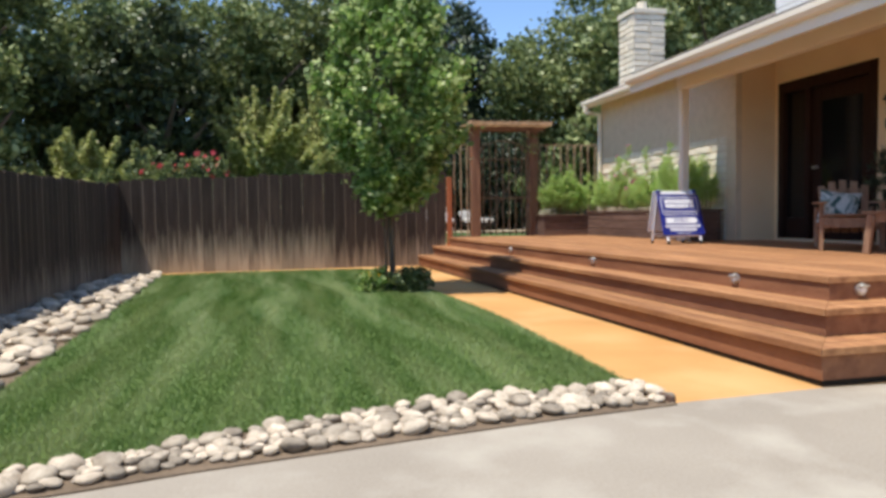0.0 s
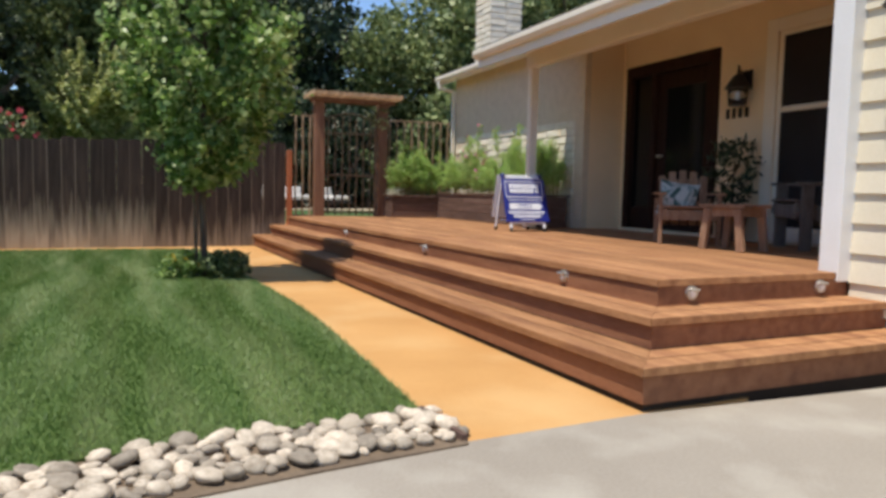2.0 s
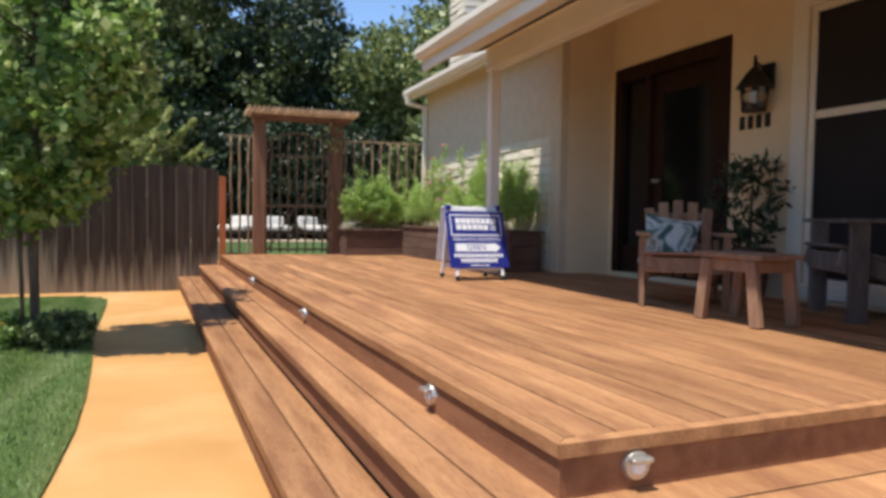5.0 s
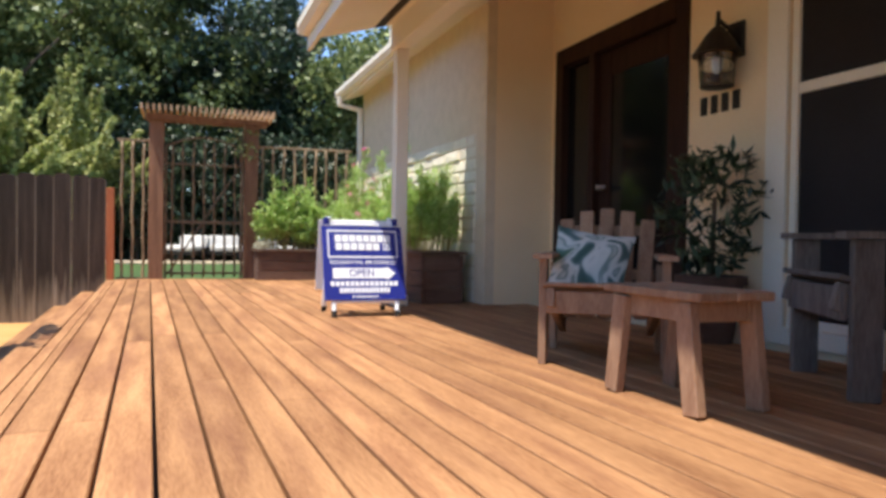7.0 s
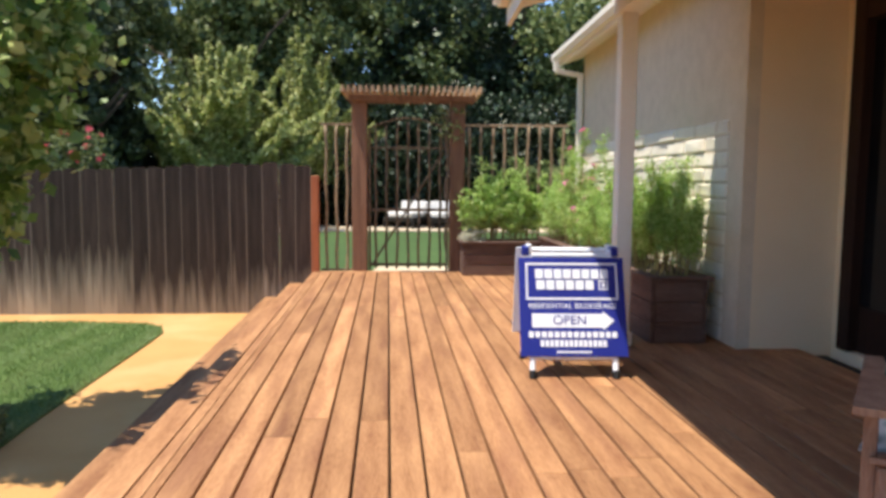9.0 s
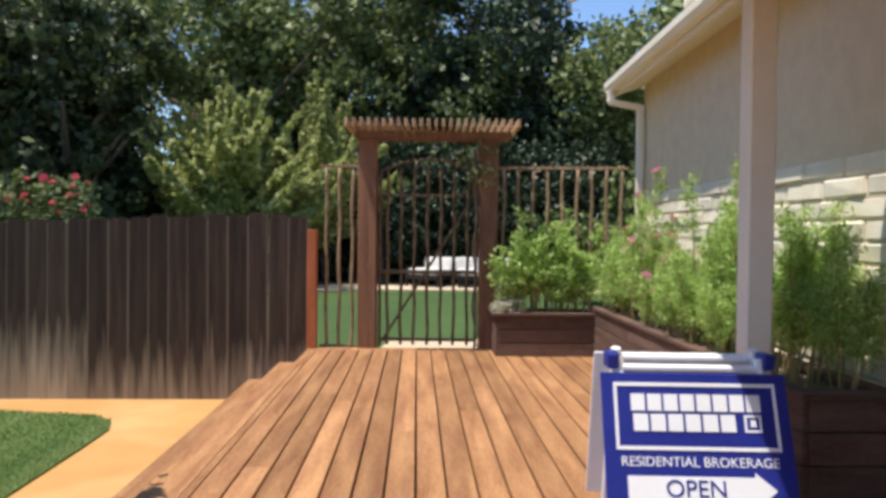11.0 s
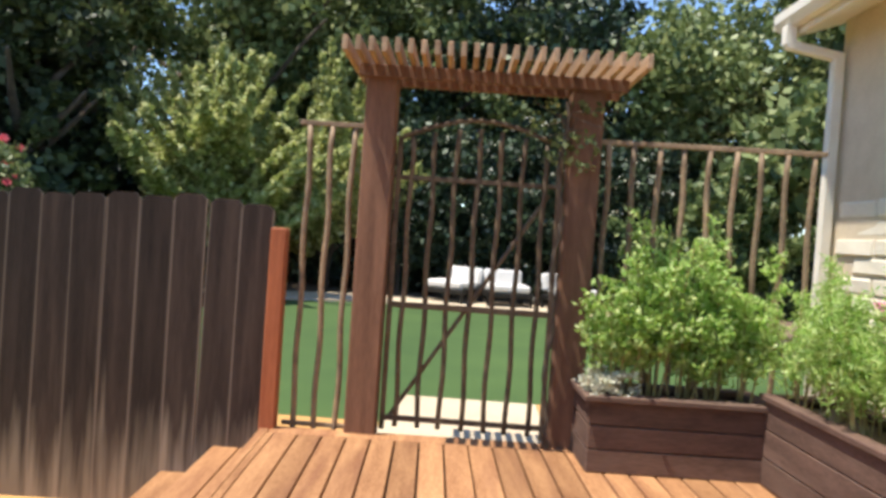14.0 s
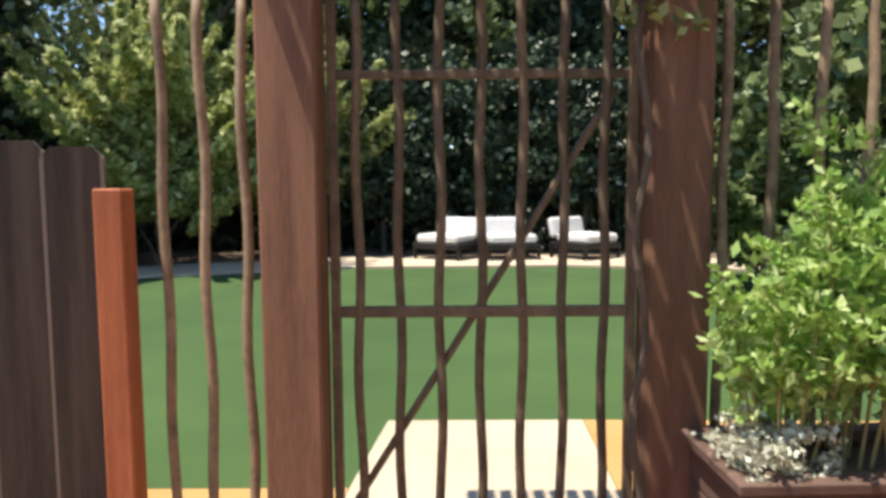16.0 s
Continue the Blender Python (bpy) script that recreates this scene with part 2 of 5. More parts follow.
def pillowmat():
    """Cloth with large teal, green and white leaf shapes."""
    m = mat("pillow_cloth", (0.5, 0.55, 0.55), (0.7, 0.72, 0.7), 30, 0.9, (1, 1, 1), 200, 0.2)
    n, l = m.node_tree.nodes, m.node_tree.links
    co, no, ramp = n.new("ShaderNodeTexCoord"), n.new("ShaderNodeTexNoise"), n.new("ShaderNodeValToRGB")
    no.inputs["Scale"].default_value, no.inputs["Detail"].default_value, no.inputs["Distortion"].default_value = 3.4, 1.5, 1.2
    l.new(co.outputs["Object"], no.inputs["Vector"])
    e = ramp.color_ramp.elements
    e[0].position, e[0].color = 0.36, (0.05, 0.1, 0.085, 1)
    e[1].position, e[1].color = 0.68, (0.05, 0.11, 0.07, 1)
    for q, c in ((0.43, (0.11, 0.17, 0.16)), (0.47, (0.5, 0.51, 0.47)), (0.51, (0.56, 0.56, 0.52)), (0.54, (0.18, 0.24, 0.22)), (0.58, (0.5, 0.5, 0.46)), (0.62, (0.1, 0.17, 0.12))):
        e.new(q).color = (*c, 1)
    l.new(no.outputs[0], ramp.inputs[0])
    l.new(ramp.outputs[0], n["Principled BSDF"].inputs["Base Color"])
    return m


PILLOW = pillowmat()
LEAF_TREE = leafmat("pear_leaf", (0.075, 0.15, 0.03), (0.23, 0.36, 0.085), (0.6, 0.68, 0.3), 0.5, 0.4)
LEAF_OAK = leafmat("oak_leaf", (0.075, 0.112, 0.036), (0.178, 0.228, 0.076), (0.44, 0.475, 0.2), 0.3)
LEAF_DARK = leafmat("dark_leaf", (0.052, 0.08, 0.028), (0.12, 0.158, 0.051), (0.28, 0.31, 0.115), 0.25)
# Dim and shade leaves: the shade they stand in is put into their colour.
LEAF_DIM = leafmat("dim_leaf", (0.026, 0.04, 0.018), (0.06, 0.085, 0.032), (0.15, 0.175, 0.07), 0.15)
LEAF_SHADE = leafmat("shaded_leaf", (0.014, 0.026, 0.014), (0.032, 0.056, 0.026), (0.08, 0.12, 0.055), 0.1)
LEAF_SHRUB = leafmat("shrub_leaf", (0.21, 0.258, 0.066), (0.465, 0.5, 0.17), (0.77, 0.75, 0.39), 0.45)
LEAF_COSMOS = leafmat("cosmos_leaf", (0.19, 0.34, 0.055), (0.42, 0.6, 0.15), (0.74, 0.83, 0.38), 0.55)
DRYSTEM = mat("straw_stem", (0.22, 0.16, 0.06), (0.42, 0.33, 0.14), 8, 0.8, (4, 4, 1))
LEAF_SAGE = leafmat("pale_leaf", (0.44, 0.44, 0.31), (0.6, 0.59, 0.44), (0.79, 0.76, 0.61), 0.2)
PETAL_PINK = leafmat("pink_petal", (0.7, 0.16, 0.34), (0.8, 0.3, 0.46), (0.86, 0.5, 0.6), 0.3)
PETAL_RED = leafmat("red_petal", (0.6, 0.07, 0.09), (0.74, 0.17, 0.19), (0.84, 0.4, 0.38), 0.25)
PETAL_YELLOW = leafmat("yellow_petal", (0.7, 0.4, 0.03), (0.8, 0.55, 0.06), (0.85, 0.7, 0.3), 0.25)
GRASS = leafmat("grass_blade", (0.065, 0.13, 0.025), (0.115, 0.2, 0.042), (0.2, 0.3, 0.09), 0.3, 0.5, ((0.31, 0.36, 0.15), 1.5))


# ---- building helpers ----
def solid(name, bm, material, parent=None, smooth=False):
    me = bpy.data.meshes.new(name)
    bm.normal_update()
    bm.to_mesh(me)
    bm.free()
    me.materials.append(material)
    if smooth:
        me.polygons.foreach_set("use_smooth", [True] * len(me.polygons))
    ob = new(name, me)
    ob.parent = parent
    return ob


def part(name, bm, material, parent, label="", smooth=False):
    return tagged(solid(name, bm, material, parent, smooth), label)


def add_box(bm, lo, hi, m=None, bevel=0.0):
    r = bmesh.ops.create_cube(bm, size=1.0)
    size = [b - a for a, b in zip(lo, hi)]
    mid = [(a + b) / 2 for a, b in zip(lo, hi)]
    bmesh.ops.transform(bm, matrix=(m or Matrix()) @ Matrix.LocRotScale(mid, None, size), verts=r["verts"])
    if bevel:
        es = list({e for v in r["verts"] for e in v.link_edges})
        bmesh.ops.bevel(bm, geom=es, offset=bevel, segments=1, affect="EDGES")
    return bm


def box(lo, hi, m=None, bevel=0.0):
    return add_box(bmesh.new(), lo, hi, m, bevel)


def prism(points, z0, z1, m=None):
    """An upright prism over a plan outline."""
    bm = bmesh.new()
    vs = [bm.verts.new((x, y, z0)) for x, y in points]
    f = bm.faces.new(vs)
    r = bmesh.ops.extrude_face_region(bm, geom=[f])
    up = [v for v in r["geom"] if isinstance(v, bmesh.types.BMVert)]
    bmesh.ops.translate(bm, vec=(0, 0, z1 - z0), verts=up)
    bmesh.ops.recalc_face_normals(bm, faces=bm.faces)
    if m:
        bmesh.ops.transform(bm, matrix=m, verts=bm.verts)
    return bm


def add_tube(bm, a, b, r0, r1=None, n=8):
    a, b = Vector(a), Vector(b)
    d = b - a
    r = bmesh.ops.create_cone(bm, cap_ends=True, segments=n, radius1=r0, radius2=r0 if r1 is None else r1, depth=d.length)
    bmesh.ops.transform(bm, matrix=Matrix.Translation((a + b) / 2) @ d.to_track_quat("Z", "Y").to_matrix().to_4x4(), verts=r["verts"])
    return bm


def tube(a, b, r0, r1=None, n=8):
    return add_tube(bmesh.new(), a, b, r0, r1, n)


def thing(name, label, category, at=(0, 0, 0), rz=0.0, group="", kind=""):
    e = new(name)
    e.empty_display_size = 0.1
    e.matrix_basis = pose(*at, 0, 0, rz)
    return tagged(e, label, category, group, kind)


def leaves(name, spots, size, material, parent, rng, long=1.6, flat=0.0, label="", up=0.0, level=0.0):
    """One mesh of separate diamond-shaped leaves at the given spots."""
    p = np.asarray(spots, float)
    n = len(p)
    d = rng.normal(size=(n, 3))
    d[:, 2] = d[:, 2] * (1 - flat) + up
    d /= np.linalg.norm(d, axis=1)[:, None]
    s = np.cross(d, rng.normal(size=(n, 3)) + np.array([-0.25, -0.1, 0.9]) * level)
    s /= np.linalg.norm(s, axis=1)[:, None]
    w = np.cross(d, s)
    q = size * rng.uniform(0.6, 1.3, (n, 1))
    v = np.stack([p - d * q * long / 2, p + s * q / 2 + w * q * 0.12, p + d * q * long / 2, p - s * q / 2 + w * q * 0.12], 1).reshape(-1, 3)
    me = bpy.data.meshes.new(name)
    me.vertices.add(4 * n)
    me.vertices.foreach_set("co", v.ravel())
    me.loops.add(4 * n)
    me.loops.foreach_set("vertex_index", np.arange(4 * n))
    me.polygons.add(n)
    me.polygons.foreach_set("loop_start", np.arange(n) * 4)
    me.update(calc_edges=True)
    me.materials.append(material)
    ob = new(name, me)
    ob.parent = parent
    return tagged(ob, label)


def clumps(rng, centre, radii, count, per, spread):
    """Leaf spots: clumps scattered over and inside a bulged ellipsoid, densest at its skin."""
    u = rng.normal(size=(count, 3))
    u /= np.linalg.norm(u, axis=1)[:, None]
    lump = 1 + 0.22 * np.sin(3.1 * u[:, :1] + centre[0]) * np.cos(2.7 * u[:, 1:2] + centre[1]) + rng.normal(0, 0.09, (count, 1))
    c = np.array(centre) + u * np.array(radii) * lump * rng.uniform(0.45, 1.0, (count, 1)) ** 0.5
    pts = np.repeat(c, per, 0)
    return pts + rng.normal(0, spread, pts.shape) * np.array([1, 1, 0.7])


# ---- ground, lawn, path, driveway ----
DECK_Z, BACK_Z = 0.6, 0.45
gm = bmesh.new()
ring = [(-900, -900), (900, -900), (900, 900), (-900, 900)]
gv = [gm.verts.new((x, y, -0.06)) for x, y in ring]
gm.faces.new(gv)
tagged(solid("ground", gm, SOIL), "bare dry brown soil around the yard", "ground", kind="structure")


GROUND = 0.058


def rise(y):
    """The yard climbs gently from the driveway to the back fence."""
    return GROUND + 0.002 * (y - 4.0)


def sheet(name, pts, z, material, label, category, thick=0.05, kind="structure", slope=False):
    bm = prism(pts, z - thick, z)
    if slope:
        for v in bm.verts:
            v.co.z += rise(v.co.y)
    return tagged(solid(name, bm, material), label, category, kind=kind)


EDGE = [(-3.0, 2.82), (-1.2, 3.1), (-0.18, 3.31), (0.15, 3.4), (0.63, 3.49), (1.2, 3.6), (1.85, 3.71), (2.46, 3.79)]   # where the driveway ends
TURF = [(-0.95, 3.48), (-0.56, 3.56), (-0.15, 3.65), (0.3, 3.84), (0.95, 4.05), (1.55, 4.15), (2.2, 4.19), (2.43, 4.22)]      # where the lawn begins
sheet("driveway", [(-12, -9), (5.8, -9), (5.8, 3.78), (3.42, 3.86)] + EDGE[::-1] + [(-12, 2.4)], GROUND, CONCRETE,
      "pale grey weathered concrete driveway slab with faint stains", "driveway", 0.1)
sheet("garden_path", [(2.47, 3.8), (3.42, 3.87), (4.1, 3.9), (4.1, 13.95), (-2.2, 13.95), (-2.2, 13.0), (1.4, 12.8), (1.6, 10), (1.9, 6.5), (2.4, 4.2)], -0.004, GRANITE,
      "golden tan decomposed granite garden path along deck", "path", 0.1, slope=True)
LAWN = [(2.45, 4.6), (2.47, 5.3), (2.5, 6.2), (2.51, 6.9), (2.48, 7.7), (2.42, 8.6), (2.3, 10.0), (2.26, 11.2), (2.22, 12.3), (2.19, 12.8), (2.08, 13.08), (1.85, 13.25), (1.0, 13.36),
        (-0.4, 13.34), (-1.46, 13.2), (-1.42, 12.0), (-1.21, 8.5), (-1.11, 6.4), (-1.06, 5.1)] + TURF
sheet("lawn_bed", LAWN, 0.012, TURFBASE, "mown green lawn with light mowing stripes", "lawn", 0.1, slope=True)
sheet("rock_bed", EDGE + TURF[::-1] + [(-1.06, 5.1), (-1.11, 6.4), (-1.21, 8.5), (-1.42, 12.0), (-1.46, 13.5), (-2.2, 13.5), (-2.2, 2.96)], 0.0, SOIL,
      "brown soil bed under the river stones", "bed", 0.1, slope=True)

# ---- deck and steps ----
TILT = radians(2.0)
DECK = Matrix.Translation((3.97, 4.47, 0)) @ Matrix.Rotation(TILT, 4, "Z")
deck = thing("deck", "brown stained wooden deck with two wrap-around steps", "deck", kind="structure")
deck.matrix_basis = DECK
rng = np.random.default_rng(3)
DEEP = 9.46          # along the boards
PITCH = 0.137
STEP1, STEP2 = 0.443, 0.275     # heights of the two treads


def right_edge(v):
    """How far the deck reaches to the house at a given depth, in the deck's own frame."""
    if v < 0.33:
        return 1.88
    x = 7.62 if v < 5.3 else 6.96
    return (x - 3.97 + math.sin(TILT) * v) / math.cos(TILT)


board_shapes = {}


def plank(name, lo, hi, material, parent, bevel=0.004):
    """A bevelled plank that shares its mesh with others of its size."""
    size = tuple(round(b - a, 3) for a, b in zip(lo, hi))
    key = (size, material.name)
    if key not in board_shapes:
        me = bpy.data.meshes.new(name)
        bm = box([-q / 2 for q in size], [q / 2 for q in size], None, bevel)
        bm.normal_update()
        bm.to_mesh(me)
        bm.free()
        me.materials.append(material)
        board_shapes[key] = me
    ob = new(name, board_shapes[key])
    ob.parent = parent
    ob.location = [(a + b) / 2 for a, b in zip(lo, hi)]
    return ob


TOP = DECK_Z
# core under the boards, near-black to stand for the shade in the gaps
solid("deck_core", prism([(0.02, 0.02), (1.86, 0.02), (1.86, 0.36), (3.7, 0.36), (3.82, 5.2), (3.2, 5.2), (3.28, DEEP - 0.02), (0.02, DEEP - 0.02)], 0.0, TOP - 0.045), UNDER, deck)
for k, (off, z) in enumerate(((0.28, STEP1), (0.575, STEP2))):
    solid("step_core", prism([(-off + 0.02, -off + 0.02), (1.86, -off + 0.02), (1.86, 0.05), (0.05, 0.05), (0.05, DEEP + 0.05), (-off + 0.02, DEEP + 0.05)], 0.0, z - 0.045), UNDER, deck)
# border boards along the two outer edges
part("border_board", prism([(-0.012, -0.012), (1.88, -0.012), (1.88, 0.036), (0.036, 0.036)], TOP - 0.04, TOP), DECKWOOD, deck)
part("border_board", prism([(-0.012, -0.009), (0.036, 0.039), (0.036, DEEP), (-0.012, DEEP)], TOP - 0.04, TOP), DECKWOOD, deck)
u = 0.084
part("border_board", box((0.041, 0.044, TOP - 0.04), (0.079, DEEP - 0.14, TOP)), DECKWOOD, deck)
while u < 3.85:
    a = 0.044 if u + PITCH < 1.88 else 0.37
    b = DEEP - 0.14
    if right_edge(7) < u + PITCH:
        b = 5.28
    if u + PITCH < right_edge(1.0) + 0.06:
        cuts = [a]
        c = a + rng.uniform(1.6, 4.6)
        while c < b - 1.2:
            cuts.append(c)
            c += rng.uniform(3.2, 4.9)
        cuts.append(b)
        for c0, c1 in zip(cuts, cuts[1:]):
            plank("board", (u, c0 + 0.002, TOP - 0.04), (u + PITCH - 0.0095 - rng.uniform(0, 0.003), c1 - 0.002, TOP + rng.uniform(-0.0015, 0.0015)), DECKWOOD, deck)
    u += PITCH
plank("edge_board", (0.044, DEEP - 0.137, TOP - 0.04), (3.2, DEEP, TOP), DECKWOOD, deck)
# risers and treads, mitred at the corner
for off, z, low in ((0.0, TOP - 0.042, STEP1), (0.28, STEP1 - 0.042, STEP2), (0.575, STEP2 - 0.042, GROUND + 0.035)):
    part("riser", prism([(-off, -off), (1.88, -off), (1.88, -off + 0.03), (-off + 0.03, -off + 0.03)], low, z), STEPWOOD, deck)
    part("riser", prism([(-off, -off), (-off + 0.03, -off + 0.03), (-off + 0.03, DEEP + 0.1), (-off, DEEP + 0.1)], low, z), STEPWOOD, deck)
for off, z in ((0.28, STEP1), (0.575, STEP2)):
    for i in range(2):
        o0 = off + 0.028 - i * 0.16
        o1 = o0 - 0.149
        part("tread_board", prism([(-o0, -o0), (1.88, -o0), (1.88, -o1), (-o1, -o1)], z - 0.04, z), DECKWOOD, deck)
        part("tread_board", prism([(-o0, -o0 + 0.003), (-o1, -o1 + 0.003), (-o1, DEEP + 0.1), (-o0, DEEP + 0.1)], z - 0.04, z), DECKWOOD, deck)


def step_light(m):
    e = thing("step_light", "small round steel step light on the deck riser", "light", group="step lights")
    e.matrix_basis = m
    bm = bmesh.new()
    add_tube(bm, (0, 0.0, 0), (0, -0.018, 0), 0.045, 0.04, 16)
    part("bezel", bm, BRONZE, e)
    part("hood", box((-0.035, -0.045, 0.012), (0.035, -0.016, 0.028), None, 0.004), BRONZE, e)
    part("lens", tube((0, -0.018, -0.004), (0, -0.026, -0.004), 0.022, 0.018, 12), SIGNWHITE, e)
    return e


lamp0 = step_light(DECK @ pose(0.245, 0, 0.514))
for m in (pose(1.34, 0, 0.514), pose(0, 0.93, 0.514, 0, 0, -90), pose(0, 3.34, 0.514, 0, 0, -90), pose(0, 5.97, 0.514, 0, 0, -90)):
    copy_thing(lamp0, DECK @ m)

# ---- house ----
house = thing("house", "cream stucco and painted block house with deep eaves", "house", kind="structure")
WALLX, WINGX, WY0, WY1 = 7.64, 6.98, 9.8, 14.32
# door wall with a door opening and a window opening
DY0, DY1, DZ1 = 8.0, 9.65, 2.8
VY0, VY1, VZ0, VZ1 = 5.1, 7.1, 0.72, 2.88
bm = bmesh.new()
T = 0.16
for lo, hi in (((WALLX, 4.8, 0.3), (WALLX + T, VY0, 3.6)), ((WALLX, VY0, 0.3), (WALLX + T, VY1, VZ0)), ((WALLX, VY0, VZ1), (WALLX + T, VY1, 3.6)), ((WALLX, VY1, 0.3), (WALLX + T, DY0, 3.6)),
               ((WALLX, DY0, DZ1), (WALLX + T, DY1, 3.6)), ((WALLX, DY1, 0.3), (WALLX + T, WY0 + 0.1, 3.6)), ((WALLX, DY0, 0.3), (WALLX + T, DY1, DECK_Z + 0.03))):
    add_box(bm, lo, hi)
tagged(solid("wall_door", bm, CREAM), "warm cream stucco porch wall with door and window", "wall", kind="structure")
tagged(solid("wall_return", box((WINGX + 0.1, WY0, 0.0), (WALLX + 0.3, WY0 + 0.16, 3.44)), CREAM), "cream stucco return wall beside the porch", "wall", kind="structure")
wing = tagged(solid("wall_wing", box((WINGX + 0.008, WY0 + 0.002, 0.0), (WINGX + 0.2, WY1, 3.42)), MORTAR), "cream painted slump block house wall", "wall", kind="structure")
tagged(solid("wall_wing_end", box((WINGX + 0.05, WY1 - 0.2, 0.0), (14, WY1, 3.1)), CREAM), "cream stucco end wall of the house", "wall", kind="structure")
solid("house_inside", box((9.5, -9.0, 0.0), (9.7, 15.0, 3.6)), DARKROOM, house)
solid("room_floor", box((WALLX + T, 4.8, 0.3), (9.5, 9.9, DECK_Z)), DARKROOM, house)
# garage wing with lap siding
GX, GY = 5.56, 4.6
tagged(solid("wall_garage", box((GX + 0.03, -9, 0.0), (GX + 0.2, GY - 0.03, 3.6)), SIDING), "cream painted lap siding garage wall", "wall", kind="structure")
tagged(solid("wall_garage_end", box((GX + 0.03, GY - 0.16, 0.0), (WALLX + 0.2, GY - 0.001, 3.6)), CREAM), "cream end wall closing the porch", "wall", kind="structure")
tagged(solid("corner_trim", box((GX - 0.11, GY - 0.1, DECK_Z - 0.06), (GX + 0.1, GY + 0.05, 3.2), None, 0.004), WHITE), "white painted corner board", "trim", kind="structure")

# ---- roofs, eaves, porch beam ----
EX, EZ, PEY = 5.49, 2.81, 10.08


def slab_roof(name, x0, z0, x1, z1, y0, y1, material, label):
    bm = bmesh.new()
    pts = [(x0, z0), (x1, z1), (x1, z1 + 0.1), (x0, z0 + 0.1)]
    vs = [[bm.verts.new((x, y, z)) for x, z in pts] for y in (y0, y1)]
    bm.faces.new(vs[0])
    bm.faces.new(vs[1][::-1])
    for i in range(4):
        bm.faces.new([vs[0][i], vs[0][(i + 1) % 4], vs[1][(i + 1) % 4], vs[1][i]])
    bmesh.ops.recalc_face_normals(bm, faces=bm.faces)
    return tagged(solid(name, bm, material), label, "roof", kind="structure")


slab_roof("porch_roof", EX, EZ + 0.12, 9.9, EZ + 1.45, -9, PEY, ROOF, "brown shingled porch roof slab")
slab_roof("porch_soffit", EX + 0.02, EZ + 0.03, 8.1, EZ + 0.77, -9, PEY - 0.01, TRIM, "cream painted boards under the porch roof")
slab_roof("wing_roof", 6.71, 3.22, 9.9, 4.76, PEY - 0.2, WY1 - 0.05 + 0.15, ROOF, "brown shingled roof slab of the wing")
slab_roof("wing_soffit", 6.72, 3.175, 7.2, 3.345, PEY - 0.2, WY1 + 0.09, TRIM, "cream painted soffit under the wing eave")
# Thin slab for the slot; its darkness is in the colour, nothing is cut.
slab_roof("soffit_vent", 6.02, EZ + 0.1755, 6.12, EZ + 0.2038, -9, PEY - 0.012, UNDER, "dark narrow strip for the slot in the soffit")
tagged(solid("porch_fascia", box((EX - 0.03, -9, EZ - 0.07), (EX, PEY, EZ + 0.17)), TRIM), "cream painted fascia board", "trim", kind="structure")
tagged(solid("wing_fascia", box((6.68, PEY - 0.2, 3.16), (6.71, WY1 + 0.1, 3.32)), TRIM), "cream painted fascia board", "trim", kind="structure")


def gutter(name, x, z, y0, y1):
    bm = bmesh.new()
    prof = [(0, 0.09), (0, 0), (-0.05, 0), (-0.08, 0.04), (-0.08, 0.09), (-0.09, 0.09), (-0.09, 0.034), (-0.055, -0.012), (0.0, -0.012)]
    a, b = [[bm.verts.new((x + p, y, z + q)) for p, q in prof] for y in (y0, y1)]
    for i in range(len(prof) - 1):
        bm.faces.new([a[i], a[i + 1], b[i + 1], b[i]])
    for e in (a, b):
        bm.faces.new([e[0], e[1], e[8]])
    add_box(bm, (x - 0.09, y1 - 0.006, z), (x, y1, z + 0.09))
    add_box(bm, (x - 0.09, y0, z), (x, y0 + 0.006, z + 0.09))
    bmesh.ops.recalc_face_normals(bm, faces=bm.faces)
    return tagged(solid(name, bm, TRIM), "cream metal rain gutter along the eave", "gutter")


gutter("rain_gutter", EX - 0.032, EZ + 0.06, -9, PEY)
gutter("rain_gutter", 6.677, 3.21, PEY - 0.2, WY1 + 0.1)
spout = thing("downspout", "cream painted rain downspout at the wall corner", "downspout", (6.93, WY1 - 0.05, 0.0))
part("outlet", box((-0.34, -0.03, 3.08), (-0.27, 0.03, 3.2), None, 0.006), TRIM, spout)
part("elbow", box((-0.33, -0.029, -0.03), (0.035, 0.029, 0.03), Matrix.Translation((0, 0, 3.03)) @ Matrix.Rotation(0.18, 4, "Y"), 0.008), TRIM, spout)
part("pipe", box((-0.035, -0.03, 0.44), (0.035, 0.03, 3.03), None, 0.008), TRIM, spout)
tagged(solid("porch_beam", box((6.175, GY, 2.8), (6.305, WY0 + 0.24, 3.06), None, 0.004), TRIM), "cream painted porch beam", "beam", kind="structure")
post = thing("porch_post", "slender square cream painted porch post", "post", (6.25, 9.97, DECK_Z))
part("shaft", box((-0.055, -0.055, 0), (0.055, 0.055, 2.22), None, 0.006), TRIM, post)
part("base_trim", box((-0.07, -0.07, 0), (0.07, 0.07, 0.09), None, 0.006), TRIM, post)
ch = thing("chimney", "square cream painted slump block chimney", "chimney", (7.33, 13.55, 3.3))
ch.scale = (0.82, 0.78, 1.0)
part("core", box((0.02, 0.02, 0), (0.78, 0.78, 1.62)), MORTAR, ch)
part("cap", box((-0.04, -0.04, 1.62), (0.84, 0.84, 1.72), None, 0.01), BLOCK, ch)
part("flue", tube((0.4, 0.4, 1.72), (0.4, 0.4, 1.92), 0.13, 0.12, 14), BLOCK, ch)
upper = thing("upper_storey", "white lap sided upper storey wall of the house", "wall", kind="structure")
part("core", box((7.7, -9, 3.4), (8.0, 9.85, 6.0)), WHITE, upper)

